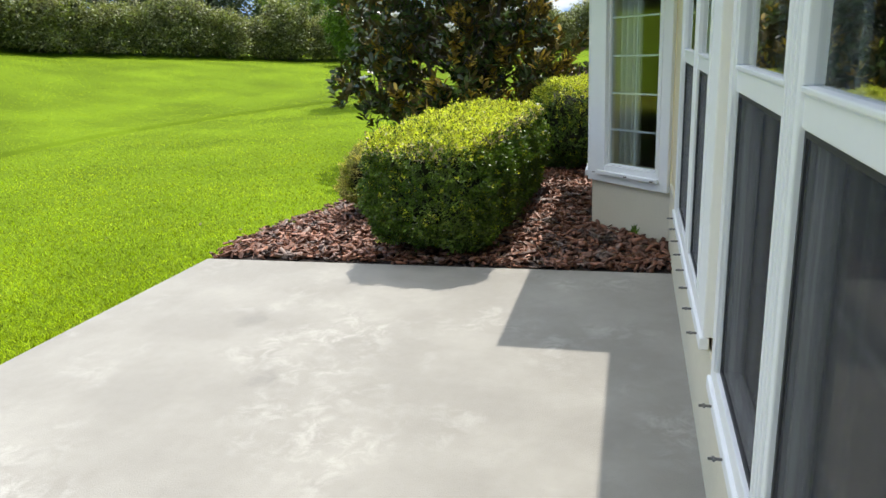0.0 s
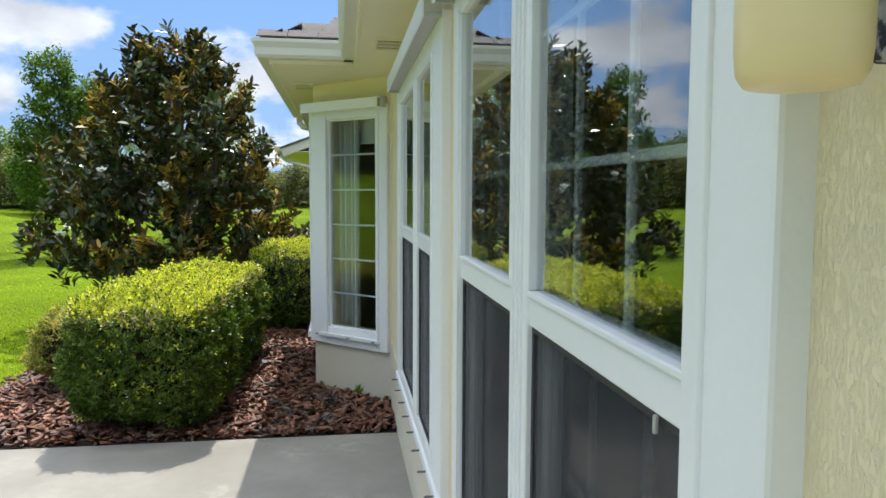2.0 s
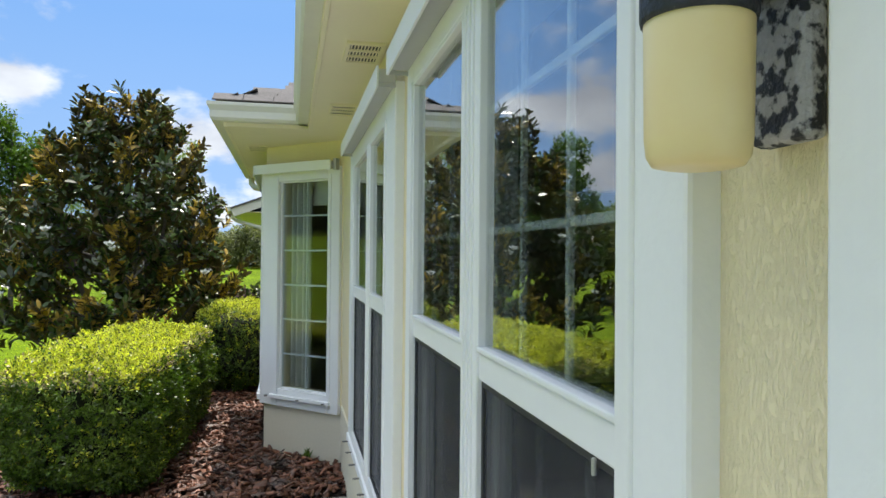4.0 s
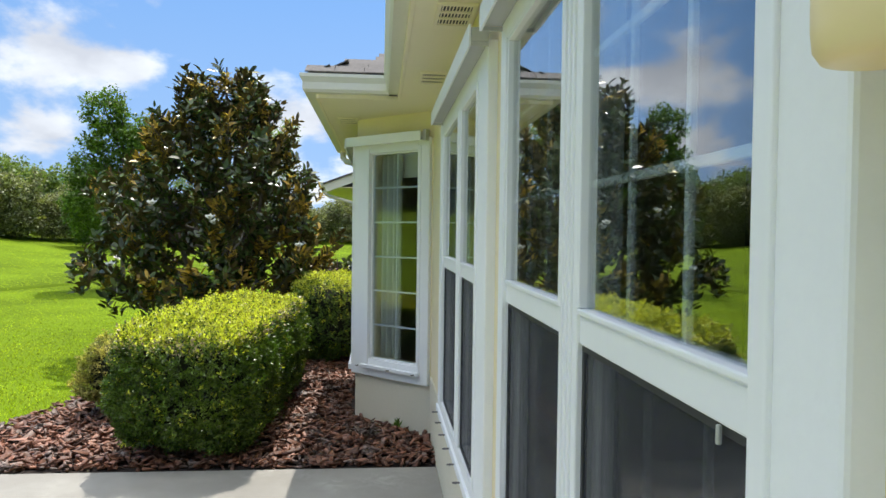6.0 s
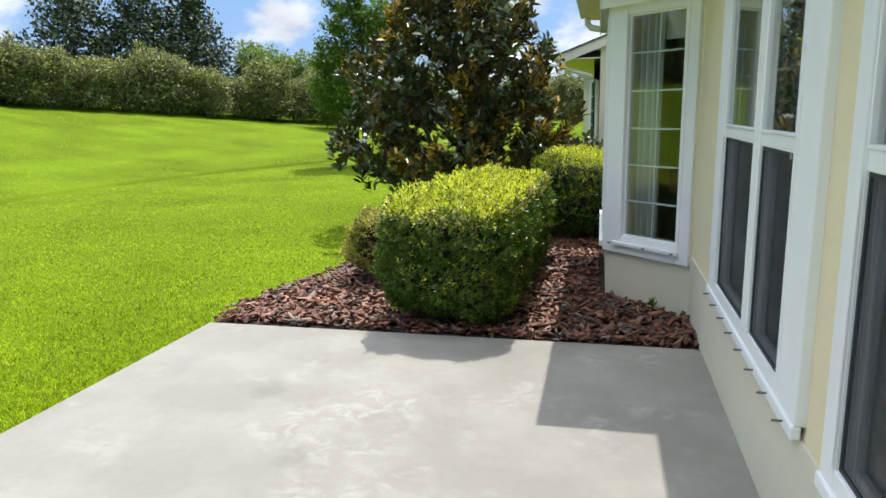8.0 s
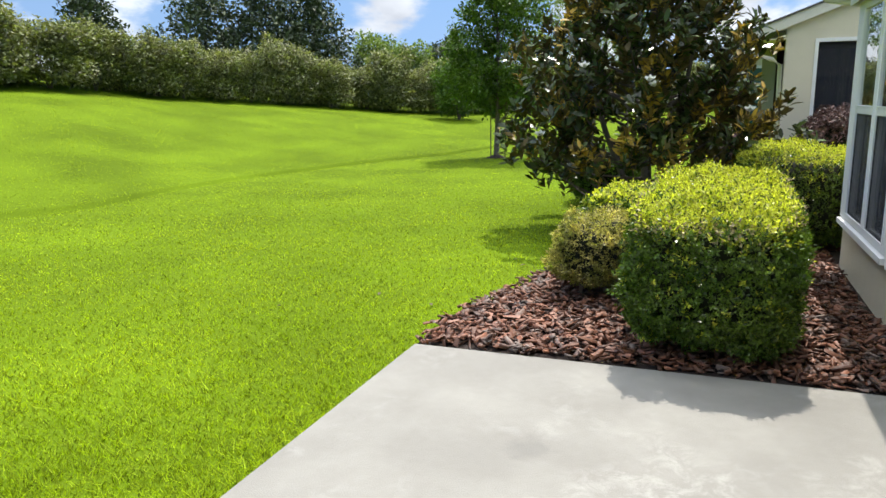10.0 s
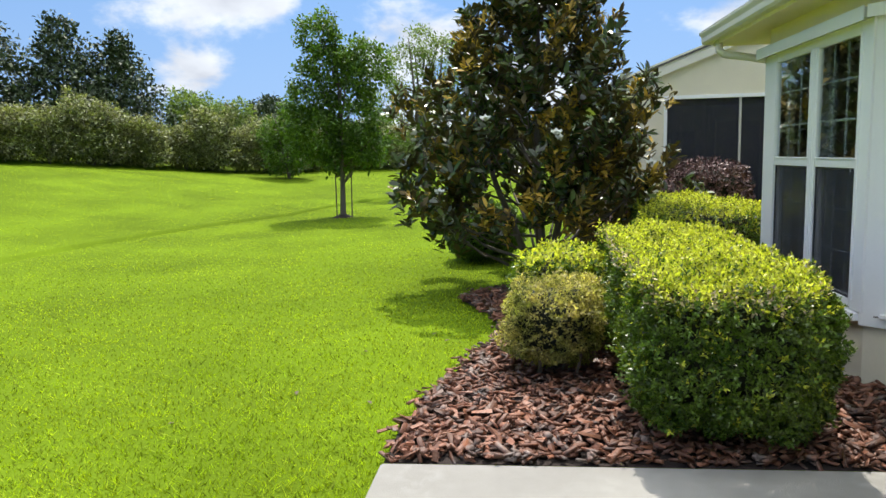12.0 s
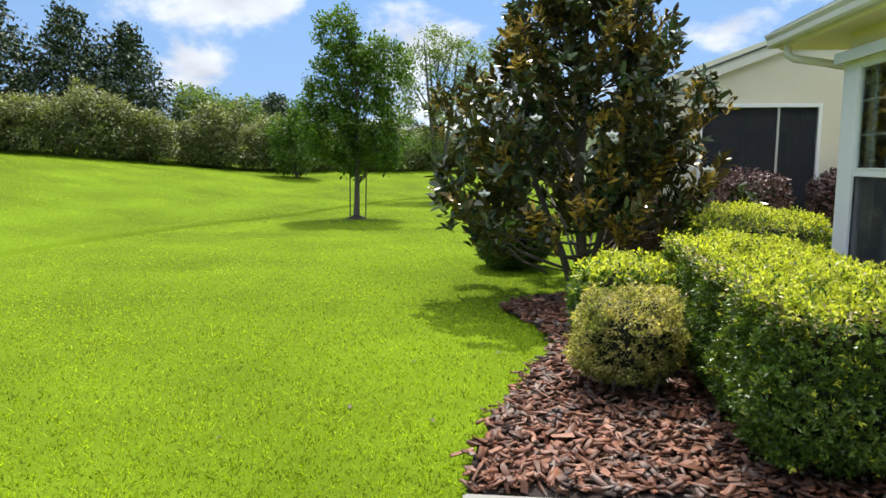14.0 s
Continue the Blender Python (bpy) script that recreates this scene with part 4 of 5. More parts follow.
def leaf_quads(p, d, nrm, length, width, fold=0.25):
    """One folded diamond leaf per point: base, side, tip, side."""
    d = unit(d)
    side = unit(np.cross(d, nrm))
    up = np.cross(side, d)
    length, width = np.reshape(length, (-1, 1)), np.reshape(width, (-1, 1))
    mid = p + d * length * 0.45
    v = np.stack([p, mid + side * width / 2 + up * width * fold, p + d * length, mid - side * width / 2 + up * width * fold], 1).reshape(-1, 3)
    f = np.arange(len(p) * 4).reshape(-1, 4)
    return v, f


def leaf_ovals(p, d, nrm, length, width, fold=0.2):
    """One folded oval leaf per point, six corners."""
    d = unit(d)
    side = unit(np.cross(d, nrm))
    up = np.cross(side, d)
    length, width = np.reshape(length, (-1, 1)), np.reshape(width, (-1, 1))
    a, b = p + d * length * 0.32, p + d * length * 0.72
    w1, w2 = width * 0.5, width * 0.42
    droop = up * length * -0.10
    v = np.stack([p, a + side * w1 + up * w1 * fold, b + side * w2 + up * w2 * fold + droop * 0.3, p + d * length + droop, b - side * w2 + up * w2 * fold + droop * 0.3, a - side * w1 + up * w1 * fold], 1).reshape(-1, 3)
    return v, np.arange(len(p) * 6).reshape(-1, 6)


def lump(p, seed, s=1.0):
    """Smooth uneven offset for a crown's surface."""
    o = np.array([seed * 1.7, seed * 0.9, seed * 2.3])
    q = (p + o) * s
    return (np.sin(q[..., 0] * 5.1 + np.sin(q[..., 1] * 3.3)) + np.sin(q[..., 1] * 6.3 + q[..., 2] * 4.1) + np.sin(q[..., 2] * 7.7 + q[..., 0] * 2.9)) / 3


def super_surface(n, half, power):
    """Even points on a rounded box of half sizes, with normals."""
    half = np.array(half)
    area = np.array([half[1] * half[2], half[0] * half[2], half[0] * half[1]])
    ax = RNG.choice(3, n, p=area / area.sum())
    d = RNG.uniform(-1, 1, (n, 3))
    d[np.arange(n), ax] = RNG.choice([-1.0, 1.0], n)
    r = (np.abs(d) ** power).sum(1, keepdims=True) ** (1 / power)
    u = d / r
    nrm = unit(np.sign(u) * np.abs(u) ** (power - 1) / half)
    return u, nrm


def taper(z, top, amount=0.14):
    t = np.clip(z / (top * 0.45), 0, 1)
    return 1 - amount * (1 - t * t * (3 - 2 * t))


def hedge(name, centre, half, power, n, size, material, label, seed, shear=0.0, base_gap=0.03, rough=0.048, stems=7, category="hedge", narrow=0.07, core_in=0.80):
    """A clipped shrub: leafy skin over a near-black core painted as inner shade, on a few stems. half: half sizes in x,
    y and the whole height.
    """
    cx, cy = centre
    h = half[2]
    thing = empty(name, pose(cx, cy, 0), label, category, "clipped bushes beside the patio")

    def place(u, inset):
        p = u * np.array([half[0], half[1], (h - base_gap) / 2]) * inset
        p[:, 2] += (h + base_gap) / 2
        k = taper(p[:, 2], h, narrow)
        p[:, 0] *= k; p[:, 1] *= k
        p[:, 0] += shear * p[:, 1]
        return p
    k = 7   # leaves on a sprig
    ns = n // k
    u, nrm = super_surface(ns, (half[0], half[1], h / 2), power)
    p = place(u, 1.0)
    depth = RNG.exponential(0.030, ns)
    p = p + nrm * (rough * lump(p, seed, 1.6) + rough * 0.8 * lump(p, seed + 3, 5.0) - depth + 0.010)[:, None]
    stray = RNG.random(ns) < 0.04
    p[stray] += nrm[stray] * RNG.uniform(0.01, 0.06, (stray.sum(), 1))
    axis = unit(nrm * 0.8 + RNG.normal(0, 0.45, (ns, 3)) + np.array([0, 0, 0.45]))
    r1 = unit(np.cross(axis, RNG.normal(0, 1, (ns, 3)))); r2 = np.cross(axis, r1)
    ang = np.arange(k) * 2.4
    out = r1[:, None] * np.cos(ang)[None, :, None] + r2[:, None] * np.sin(ang)[None, :, None]
    along = (np.arange(k) / (k - 1) - 0.75)[None, :, None] * size * RNG.uniform(1.2, 2.2, (ns, 1, 1))
    q0 = (p[:, None] + axis[:, None] * along + RNG.normal(0, size * 0.12, (ns, k, 3))).reshape(-1, 3)
    rise = (0.35 + 0.9 * np.arange(k) / (k - 1))[None, :, None]
    d = (out + axis[:, None] * rise + RNG.normal(0, 0.22, (ns, k, 3))).reshape(-1, 3)
    fn = (axis[:, None] - out * 0.4 + RNG.normal(0, 0.25, (ns, k, 3))).reshape(-1, 3)
    n = ns * k
    shape = leaf_ovals if size > 0.036 else leaf_quads
    v, f = shape(q0, d, fn, RNG.uniform(0.65, 1.25, n) * size, RNG.uniform(0.40, 0.58, n) * size)
    # upward-facing sprigs mostly take the bright leaf colour, a painted sunlit top
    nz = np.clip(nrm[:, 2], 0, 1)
    fresh_or_lit = (RNG.random(ns) < 0.05 + 0.90 * nz) & (material is M_HEDGE)
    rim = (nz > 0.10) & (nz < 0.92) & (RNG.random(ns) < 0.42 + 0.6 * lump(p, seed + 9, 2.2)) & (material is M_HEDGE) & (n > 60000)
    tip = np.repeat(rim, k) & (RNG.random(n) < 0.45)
    young = np.repeat(fresh_or_lit, k) & ~tip & (RNG.random(n) < 0.85)
    corners = f.shape[1]
    vq = v.reshape(-1, corners, 3)
    for nm, sel, mt, lb in (("foliage", ~young & ~tip, material, ""), ("sunlit_foliage", young, M_HEDGE_SUNLIT, "yellow-green leaves painted as sunlit on top"), ("clipped_tip", tip, M_HEDGE_TIP, "dry tan clipped leaf tips")):
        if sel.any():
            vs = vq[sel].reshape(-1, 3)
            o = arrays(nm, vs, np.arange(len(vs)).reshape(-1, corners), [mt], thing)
            if lb:
                o["label"] = lb
            if nm == "clipped_tip":
                tagged(o, kind="stuff")
    # added solid core: paints the shade between leaves and stops sun passing through
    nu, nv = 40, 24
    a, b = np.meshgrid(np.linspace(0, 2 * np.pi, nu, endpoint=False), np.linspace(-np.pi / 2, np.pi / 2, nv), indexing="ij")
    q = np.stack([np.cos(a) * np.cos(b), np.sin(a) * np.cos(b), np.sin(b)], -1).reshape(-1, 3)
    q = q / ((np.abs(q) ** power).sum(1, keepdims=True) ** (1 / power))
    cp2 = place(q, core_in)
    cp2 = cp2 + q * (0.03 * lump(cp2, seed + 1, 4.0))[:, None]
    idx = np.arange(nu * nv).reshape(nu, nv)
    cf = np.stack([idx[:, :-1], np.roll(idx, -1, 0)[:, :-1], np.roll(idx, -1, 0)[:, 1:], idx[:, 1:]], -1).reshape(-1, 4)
    arrays("shade_core", cp2, cf, [M_CORE], thing)
    for _ in range(stems):
        bm = bmesh.new()
        x, y = RNG.uniform(-0.55, 0.55) * half[0], RNG.uniform(-0.7, 0.7) * half[1]
        tube(bm, [(x * 0.8, y * 0.8, -0.02), (x * 0.9 + 0.02, y * 0.9, h * 0.25), (x * 1.15, y * 1.1, h * 0.6)], [0.012, 0.010, 0.006], 6)
        part("stem", bm, M_TWIG, thing)
    return thing


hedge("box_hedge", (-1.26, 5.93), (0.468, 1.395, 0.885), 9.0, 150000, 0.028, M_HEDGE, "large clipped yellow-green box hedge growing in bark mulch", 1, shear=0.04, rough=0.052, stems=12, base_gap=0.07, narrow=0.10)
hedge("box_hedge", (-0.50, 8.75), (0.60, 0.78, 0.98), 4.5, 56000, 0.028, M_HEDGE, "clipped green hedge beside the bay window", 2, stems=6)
hedge("round_bush", (-2.12, 6.03), (0.315, 0.31, 0.62), 3.0, 19000, 0.028, M_HEDGE_Y, "small rounded yellowish bush at the lawn edge", 4, rough=0.06, base_gap=0.10, stems=18, category="bush", narrow=0.36, core_in=0.84)
hedge("round_bush", (-1.98, 6.95), (0.40, 0.42, 0.72), 3.5, 18000, 0.038, M_HEDGE, "low rounded green bush behind the yellowish one", 6, stems=6, category="bush")
hedge("round_bush", (-2.80, 11.4), (0.55, 0.5, 0.78), 2.6, 12000, 0.045, M_LEAF, "dark green bush under the magnolia", 8, stems=5, category="bush")
hedge("red_shrub", (0.48, 12.2), (0.62, 0.55, 1.30), 2.6, 15000, 0.05, M_RED, "dark red leaved shrub before the porch", 9, stems=6, category="shrub", rough=0.06)
hedge("red_shrub", (2.05, 12.5), (0.5, 0.5, 1.35), 2.6, 11000, 0.05, M_RED, "dark red leaved shrub at the porch post", 10, stems=6, category="shrub", rough=0.06)
hedge("red_shrub", (-1.0, 12.6), (0.5, 0.5, 0.95), 2.6, 10000, 0.05, M_RED, "low reddish shrub by the porch corner", 11, stems=5, category="shrub", rough=0.06)


def magnolia(x0, y0):
    thing = empty("magnolia_tree", pose(x0, y0, 0), "broad dark magnolia tree with bronze leaves and white flowers", "tree")
    zz = [0.3, 0.6, 1.0, 1.5, 2.0, 2.5, 3.0, 3.4, 3.75, 4.0]
    rr = [0.70, 1.35, 1.72, 1.76, 1.60, 1.32, 0.98, 0.66, 0.36, 0.10]
    for pts, rad in (([(0, 0, -0.05), (0.02, 0.01, 0.4), (-0.03, 0.03, 1.2), (0.02, 0, 2.2), (0.0, 0.02, 2.9), (0, 0, 3.7)], [0.075, 0.062, 0.052, 0.04, 0.025, 0.010]),
                     ([(0.05, -0.02, -0.05), (0.16, -0.05, 0.4), (0.34, -0.10, 1.2), (0.52, -0.12, 2.2), (0.58, -0.12, 3.05)], [0.05, 0.044, 0.036, 0.024, 0.008]),
                     ([(-0.06, 0.0, -0.05), (-0.20, -0.06, 0.4), (-0.48, -0.12, 1.1), (-0.74, -0.10, 1.9), (-0.82, -0.08, 2.6)], [0.048, 0.042, 0.034, 0.022, 0.008])):
        part("trunk", tube(bmesh.new(), pts, rad, 9), M_BARK, thing)
    P, D, G = [], [], []
    limbs = bmesh.new()
    n_limb = 150
    for i in range(n_limb):
        t = (i + 0.5) / n_limb
        ztip = 0.85 + 2.72 * (t ** 1.06)
        az = i * 2.39996 + RNG.uniform(-0.3, 0.3)
        lobes = 1 + 0.17 * math.sin(3 * az + ztip * 1.7) + 0.13 * math.sin(5 * az + 2.6 * ztip)
        r = np.interp(ztip, zz, rr) * lobes * RNG.uniform(0.62, 1.03)
        if math.sin(2.1 * az + 1.9 * ztip) + math.sin(3.7 * ztip - 1.3 * az + 0.8) < -0.75 and ztip < 3.2:
            continue
        z0 = max(0.18, ztip - r * RNG.uniform(0.35, 0.75)) if ztip > 0.8 else 0.2 + 0.3 * ztip
        tip = np.array([r * math.cos(az), r * math.sin(az), ztip])
        st = np.array([0.25 * tip[0] * (ztip > 1.2), 0, z0])
        midp = (st + tip) / 2 + np.array([0, 0, -0.12 * r])
        tube(limbs, [tuple(st), tuple(midp), tuple(tip)], [0.020 if r > 1 else 0.014, 0.012, 0.005], 5)
        m = int((6 + 5.5 * r) * (1.0 if ztip > 1.3 else 0.75))
        bright = RNG.random() < 0.58
        for k in range(m):
            # leaf tufts crowd towards the end of the limb
            s = 1 - (k / m) ** 1.4 * (0.58 if ztip > 1.2 else 0.32)
            q = (1 - s) ** 2 * st + 2 * s * (1 - s) * midp + s * s * tip
            q = q + RNG.normal(0, 0.085 if k else 0.02, 3)
            P.append(q); D.append(unit(tip - st) * 0.6 + np.array([0, 0, 0.75]) + RNG.normal(0, 0.35, 3))
            G.append(bright and s > 0.72)
    part("limb", limbs, M_BARK, thing)
    P, D = np.array(P), unit(np.array(D))
    fresh_or_lit = RNG.random(len(P)) < np.where(np.array(G), 0.62, 0.10)
    sets = {"old": ([], []), "under": ([], []), "new": ([], [])}
    k = 13
    for a in range(len(P)):
        ref = unit(np.cross(D[a], [0.3, 0.5, 0.2]))
        ref2 = np.cross(D[a], ref)
        ang = np.arange(k) * 2 * np.pi / k * 1.62 + RNG.uniform(0, 6)
        out = np.cos(ang)[:, None] * ref + np.sin(ang)[:, None] * ref2
        lift = RNG.uniform(0.3, 1.5, (k, 1)) * (1.4 if fresh_or_lit[a] else 1.0)
        d = unit(out + D[a] * lift)
        nrm = unit(D[a] - out * 0.2 + RNG.normal(0, 0.3, (k, 3)))
        base = P[a] - D[a] * RNG.uniform(0, 0.18, (k, 1)) + RNG.normal(0, 0.018, (k, 3))
        L = RNG.uniform(0.09, 0.165, k) * (0.85 if fresh_or_lit[a] else 1)
        v, _ = leaf_ovals(base, d, nrm, L, L * 0.36, 0.3)
        up = np.cross(unit(np.cross(d, nrm)), d)
        sets["new" if fresh_or_lit[a] else "old"][0].append(v)
        sets["under"][0].append(v - np.repeat(up, 6, 0) * 0.0025)
    for key, mt, nm, lb in (("old", M_MAG, "foliage", "glossy dark green leaves"), ("under", M_MAG_UNDER, "leaf_underside", "rusty brown leaf undersides"), ("new", M_MAG_NEW, "new_growth", "olive and bronze young leaves")):
        v = np.concatenate(sets[key][0])
        o = arrays(nm, v, np.arange(len(v)).reshape(-1, 6), [mt], thing)
        o["label"] = lb
    # open flowers
    for (fx, fy, fz) in ((0.18, -1.5, 1.88), (-0.95, -1.15, 1.05), (0.95, -1.2, 1.0), (0.1, -1.55, 1.45), (-0.5, -1.35, 2.0)):
        n = 8
        # each flower opens at the end of the nearest twig
        fx, fy, fz = P[np.argmin(((P - np.array([fx, fy, fz])) ** 2).sum(1))] + np.array([0, -0.03, 0.05])
        ang = np.arange(n) * 2 * np.pi / n
        d = np.stack([np.cos(ang), np.sin(ang) * 0.7 - 0.5, np.full(n, 0.7)], -1)
        v, f = leaf_quads(np.tile([fx, fy, fz], (n, 1)), d, np.tile([0, -0.7, 0.7], (n, 1)), np.full(n, 0.08), np.full(n, 0.055), 0.35)
        fl2 = arrays("flower", v, f, [M_PETAL], thing)
        fl2["label"] = "open white flower"


magnolia(-2.08, 9.6)


def leaf_cloud(lobes, n, size, seed, hollow=0.5, ragged=0.35):
    """Leaf quads filling ellipsoid lobes (x, y, z, rx, ry, rz), clumped and ragged at the edge."""
    lobes = np.array(lobes, dtype=float)
    vol = lobes[:, 3] * lobes[:, 4] * lobes[:, 5]
    which = RNG.choice(len(lobes), n, p=vol ** 0.75 / (vol ** 0.75).sum())
    d = unit(RNG.normal(0, 1, (n, 3)))
    r = RNG.uniform(hollow ** 3, 1.0, n) ** (1 / 3)
    p = lobes[which, :3] + d * r[:, None] * lobes[which, 3:]
    keep = lump(p, seed, 1.1 / max(0.35, float(np.median(lobes[:, 3])))) + 0.5 * lump(p, seed + 5, 2.6 / max(0.35, float(np.median(lobes[:, 3])))) > (r - 0.72) * 2.2 - ragged
    p, d = p[keep], d[keep]
    n = len(p)
    p = p + RNG.normal(0, size * 0.6, (n, 3))
    return leaf_quads(p, d * 0.4 + RNG.normal(0, 0.7, (n, 3)) + [0, 0, -0.1], RNG.normal(0, 0.6, (n, 3)) + [0, 0, 0.7], RNG.uniform(0.6, 1.3, n) * size, RNG.uniform(0.4, 0.65, n) * size)


def tree(name, x, y, z, height, trunk_r, lobes, n, size, material, label, seed, ragged=0.45, stems=1, bark=None, limbs=14, category="tree", group=""):
    thing = empty(name, pose(x, y, z), label, category, group)
    for s in range(stems):
        bm = bmesh.new()
        a = s * 2 * math.pi / stems
        off = 0.0 if stems == 1 else 0.18 + 0.03 * height
        pts = [(math.cos(a) * off * t * 2 + 0.05 * math.sin(3 * t + s), math.sin(a) * off * t * 2, height * 0.9 * t - 0.1) for t in (0, 0.15, 0.4, 0.7, 1.0)]
        tube(bm, pts, [trunk_r * k for k in (1.15, 0.9, 0.7, 0.42, 0.12)], 8)
        part("trunk", bm, bark or M_BARK, thing)
    bm = bmesh.new()
    for i in range(limbs):
        l = lobes[i % len(lobes)]
        h = max(height * 0.15, l[2] - 0.35 * height * RNG.uniform(0.4, 0.9))
        tip = (l[0] + RNG.normal(0, 0.35) * l[3], l[1] + RNG.normal(0, 0.35) * l[4], l[2] + RNG.normal(0.1, 0.3) * l[5])
        tube(bm, [(0, 0, h), ((tip[0]) * 0.5, tip[1] * 0.5, (h + tip[2]) / 2 - 0.1), tip], [trunk_r * 0.42, trunk_r * 0.28, trunk_r * 0.08], 5)
    part("limb", bm, bark or M_BARK, thing)
    v, f = leaf_cloud(lobes, n, size, seed, ragged=ragged)
    arrays("crown", v, f, [material], thing)
    return thing


def at_lawn(x, y):
    return float(lawn_height(np.array(x), np.array(y)))


# young staked tree on the lawn
TX, TY = -6.8, 19.2
tree("young_tree", TX, TY, at_lawn(TX, TY), 5.2, 0.075,
     [(-0.42, 0, 4.7, 0.62, 0.55, 0.55), (-0.15, 0.1, 3.8, 0.95, 0.8, 0.7), (0.75, -0.1, 3.75, 0.75, 0.7, 0.75), (-0.75, 0, 3.0, 0.7, 0.7, 0.6), (0.3, 0.3, 2.5, 1.1, 1.0, 0.8),
      (-0.5, -0.2, 2.1, 0.9, 0.9, 0.7), (0.65, 0.1, 1.8, 0.75, 0.8, 0.6), (-0.1, 0.2, 1.55, 0.7, 0.8, 0.45), (0.15, 0, 4.0, 0.4, 0.4, 0.5)], 46000, 0.11, M_LEAF, "young green shade tree held by two stakes on the lawn", 21, ragged=0.10)
for dx in (-0.16, 0.24):
    bm = tube(bmesh.new(), [(TX + dx, TY, at_lawn(TX, TY) - 0.1), (TX + dx * 1.05 + 0.02, TY, at_lawn(TX, TY) + 1.45)], [0.018, 0.018], 6)
    box(bm, min(TX, TX + dx), max(TX, TX + dx), TY - 0.006, TY + 0.006, at_lawn(TX, TY) + 1.05, at_lawn(TX, TY) + 1.08)
    tagged(part("tree_stake", bm, M_TWIG), "brown wooden stake tied to the young tree", "stake", "tree stakes")
bmr = bmesh.new()
bmesh.ops.create_cone(bmr, cap_ends=True, segments=24, radius1=0.32, radius2=0.1, depth=0.10)
rg = part("mulch_ring", bmr, M_SOIL); rg.location = (TX, TY, at_lawn(TX, TY) + 0.03)
tagged(rg, "dark mulch heap round the young tree", "mulch")

# pale feathery tree beyond it
WX, WY = -5.6, 27.4
tree("feathery_tree", WX, WY, at_lawn(WX, WY), 6.4, 0.10,
     [(-0.9, 0, 4.6, 1.0, 1.0, 0.9), (0.8, 0.2, 5.0, 1.1, 1.0, 1.0), (0, 0, 5.6, 0.9, 0.9, 0.7), (1.5, 0, 3.8, 0.9, 0.9, 0.9), (-1.5, 0.1, 3.5, 0.8, 0.9, 0.9), (0.2, 0.3, 3.4, 1.1, 1.0, 0.8), (1.9, 0, 5.2, 0.7, 0.7, 0.6), (-0.4, 0, 2.2, 0.8, 0.8, 0.6)],
     19000, 0.12, M_LEAF_PALE, "slender pale green tree with an open crown", 31, ragged=0.1, stems=3)

# tall leafy shrub in front of the hedge
SX, SY = -12.2, 31.5
tree("tall_shrub", SX, SY, at_lawn(SX, SY), 3.2, 0.06, [(0, 0, 1.2, 1.2, 1.1, 1.1), (0.4, 0, 2.2, 0.9, 0.9, 0.8), (-0.6, 0.2, 1.9, 0.8, 0.8, 0.8), (0.1, 0, 2.9, 0.5, 0.5, 0.4)], 9000, 0.15, M_LEAF, "tall bright green shrub before the hedge", 33, stems=3, category="shrub")

# the long hedge row
kinds = []
for k in range(4):
    lob = [(0, 0, 1.1, 1.15, 1.0, 1.05), (0.5, 0.1, 1.9, 0.85, 0.8, 0.7), (-0.55, 0, 1.75, 0.8, 0.8, 0.75), (0.1 * k - 0.2, 0.2, 2.3, 0.55, 0.55, 0.45), (0.75, -0.2, 0.7, 0.7, 0.7, 0.6), (-0.8, -0.2, 0.75, 0.7, 0.7, 0.65)]
    lob += [(float(RNG.uniform(-1.1, 1.1)), float(RNG.uniform(-0.7, 0.7)), float(RNG.uniform(1.6, 2.5)), 0.22, 0.22, float(RNG.uniform(0.3, 0.65))) for _ in range(15)]
    kinds.append(tree("hedge_shrub", 0, 0, 0, 2.0, 0.04, lob, 11500, 0.14, M_FAR, "tall olive green shrub in the long hedge row", 40 + k, ragged=0.62, stems=4, limbs=10, category="shrub", group="long hedge row"))
count = 0
prev = None
for deg in np.arange(-4, 100, 0.25):
    r = np.interp(deg, ANG, R_HEDGE) + 0.9
    x, y = -1 - r * math.sin(math.radians(deg)), 1 + r * math.cos(math.radians(deg))
    if prev is not None and math.hypot(x - prev[0], y - prev[1]) < 1.32:
        continue
    prev = (x, y)
    sc = float(RNG.uniform(0.86, 1.18))
    m = Matrix.Translation((x + RNG.uniform(-0.3, 0.3), y + RNG.uniform(-0.4, 0.4), at_lawn(x, y) - 0.05)) @ Matrix.Rotation(RNG.uniform(0, 6.28), 4, "Z")
    if count < 4:
        o = kinds[count]
        o.matrix_world = m
    else:
        o = copy_thing(kinds[int(RNG.integers(4))], m)
    o.scale = (sc, sc, sc * float(RNG.uniform(0.72, 0.92)))
    count += 1

# dark evergreens and others behind the hedge
def spire(h, w):
    out = []
    for k in range(9):
        t = k / 8
        for a in range(3):
            r = w * (1 - t) ** 0.55 * 0.5 * float(RNG.uniform(0.55, 1.35))
            out.append((r * math.cos(a * 2.1 + k), r * math.sin(a * 2.1 + k), h * (0.10 + 0.86 * t), w * 0.5 * (1 - 0.62 * t), w * 0.5 * (1 - 0.62 * t), h * 0.085))
    return out


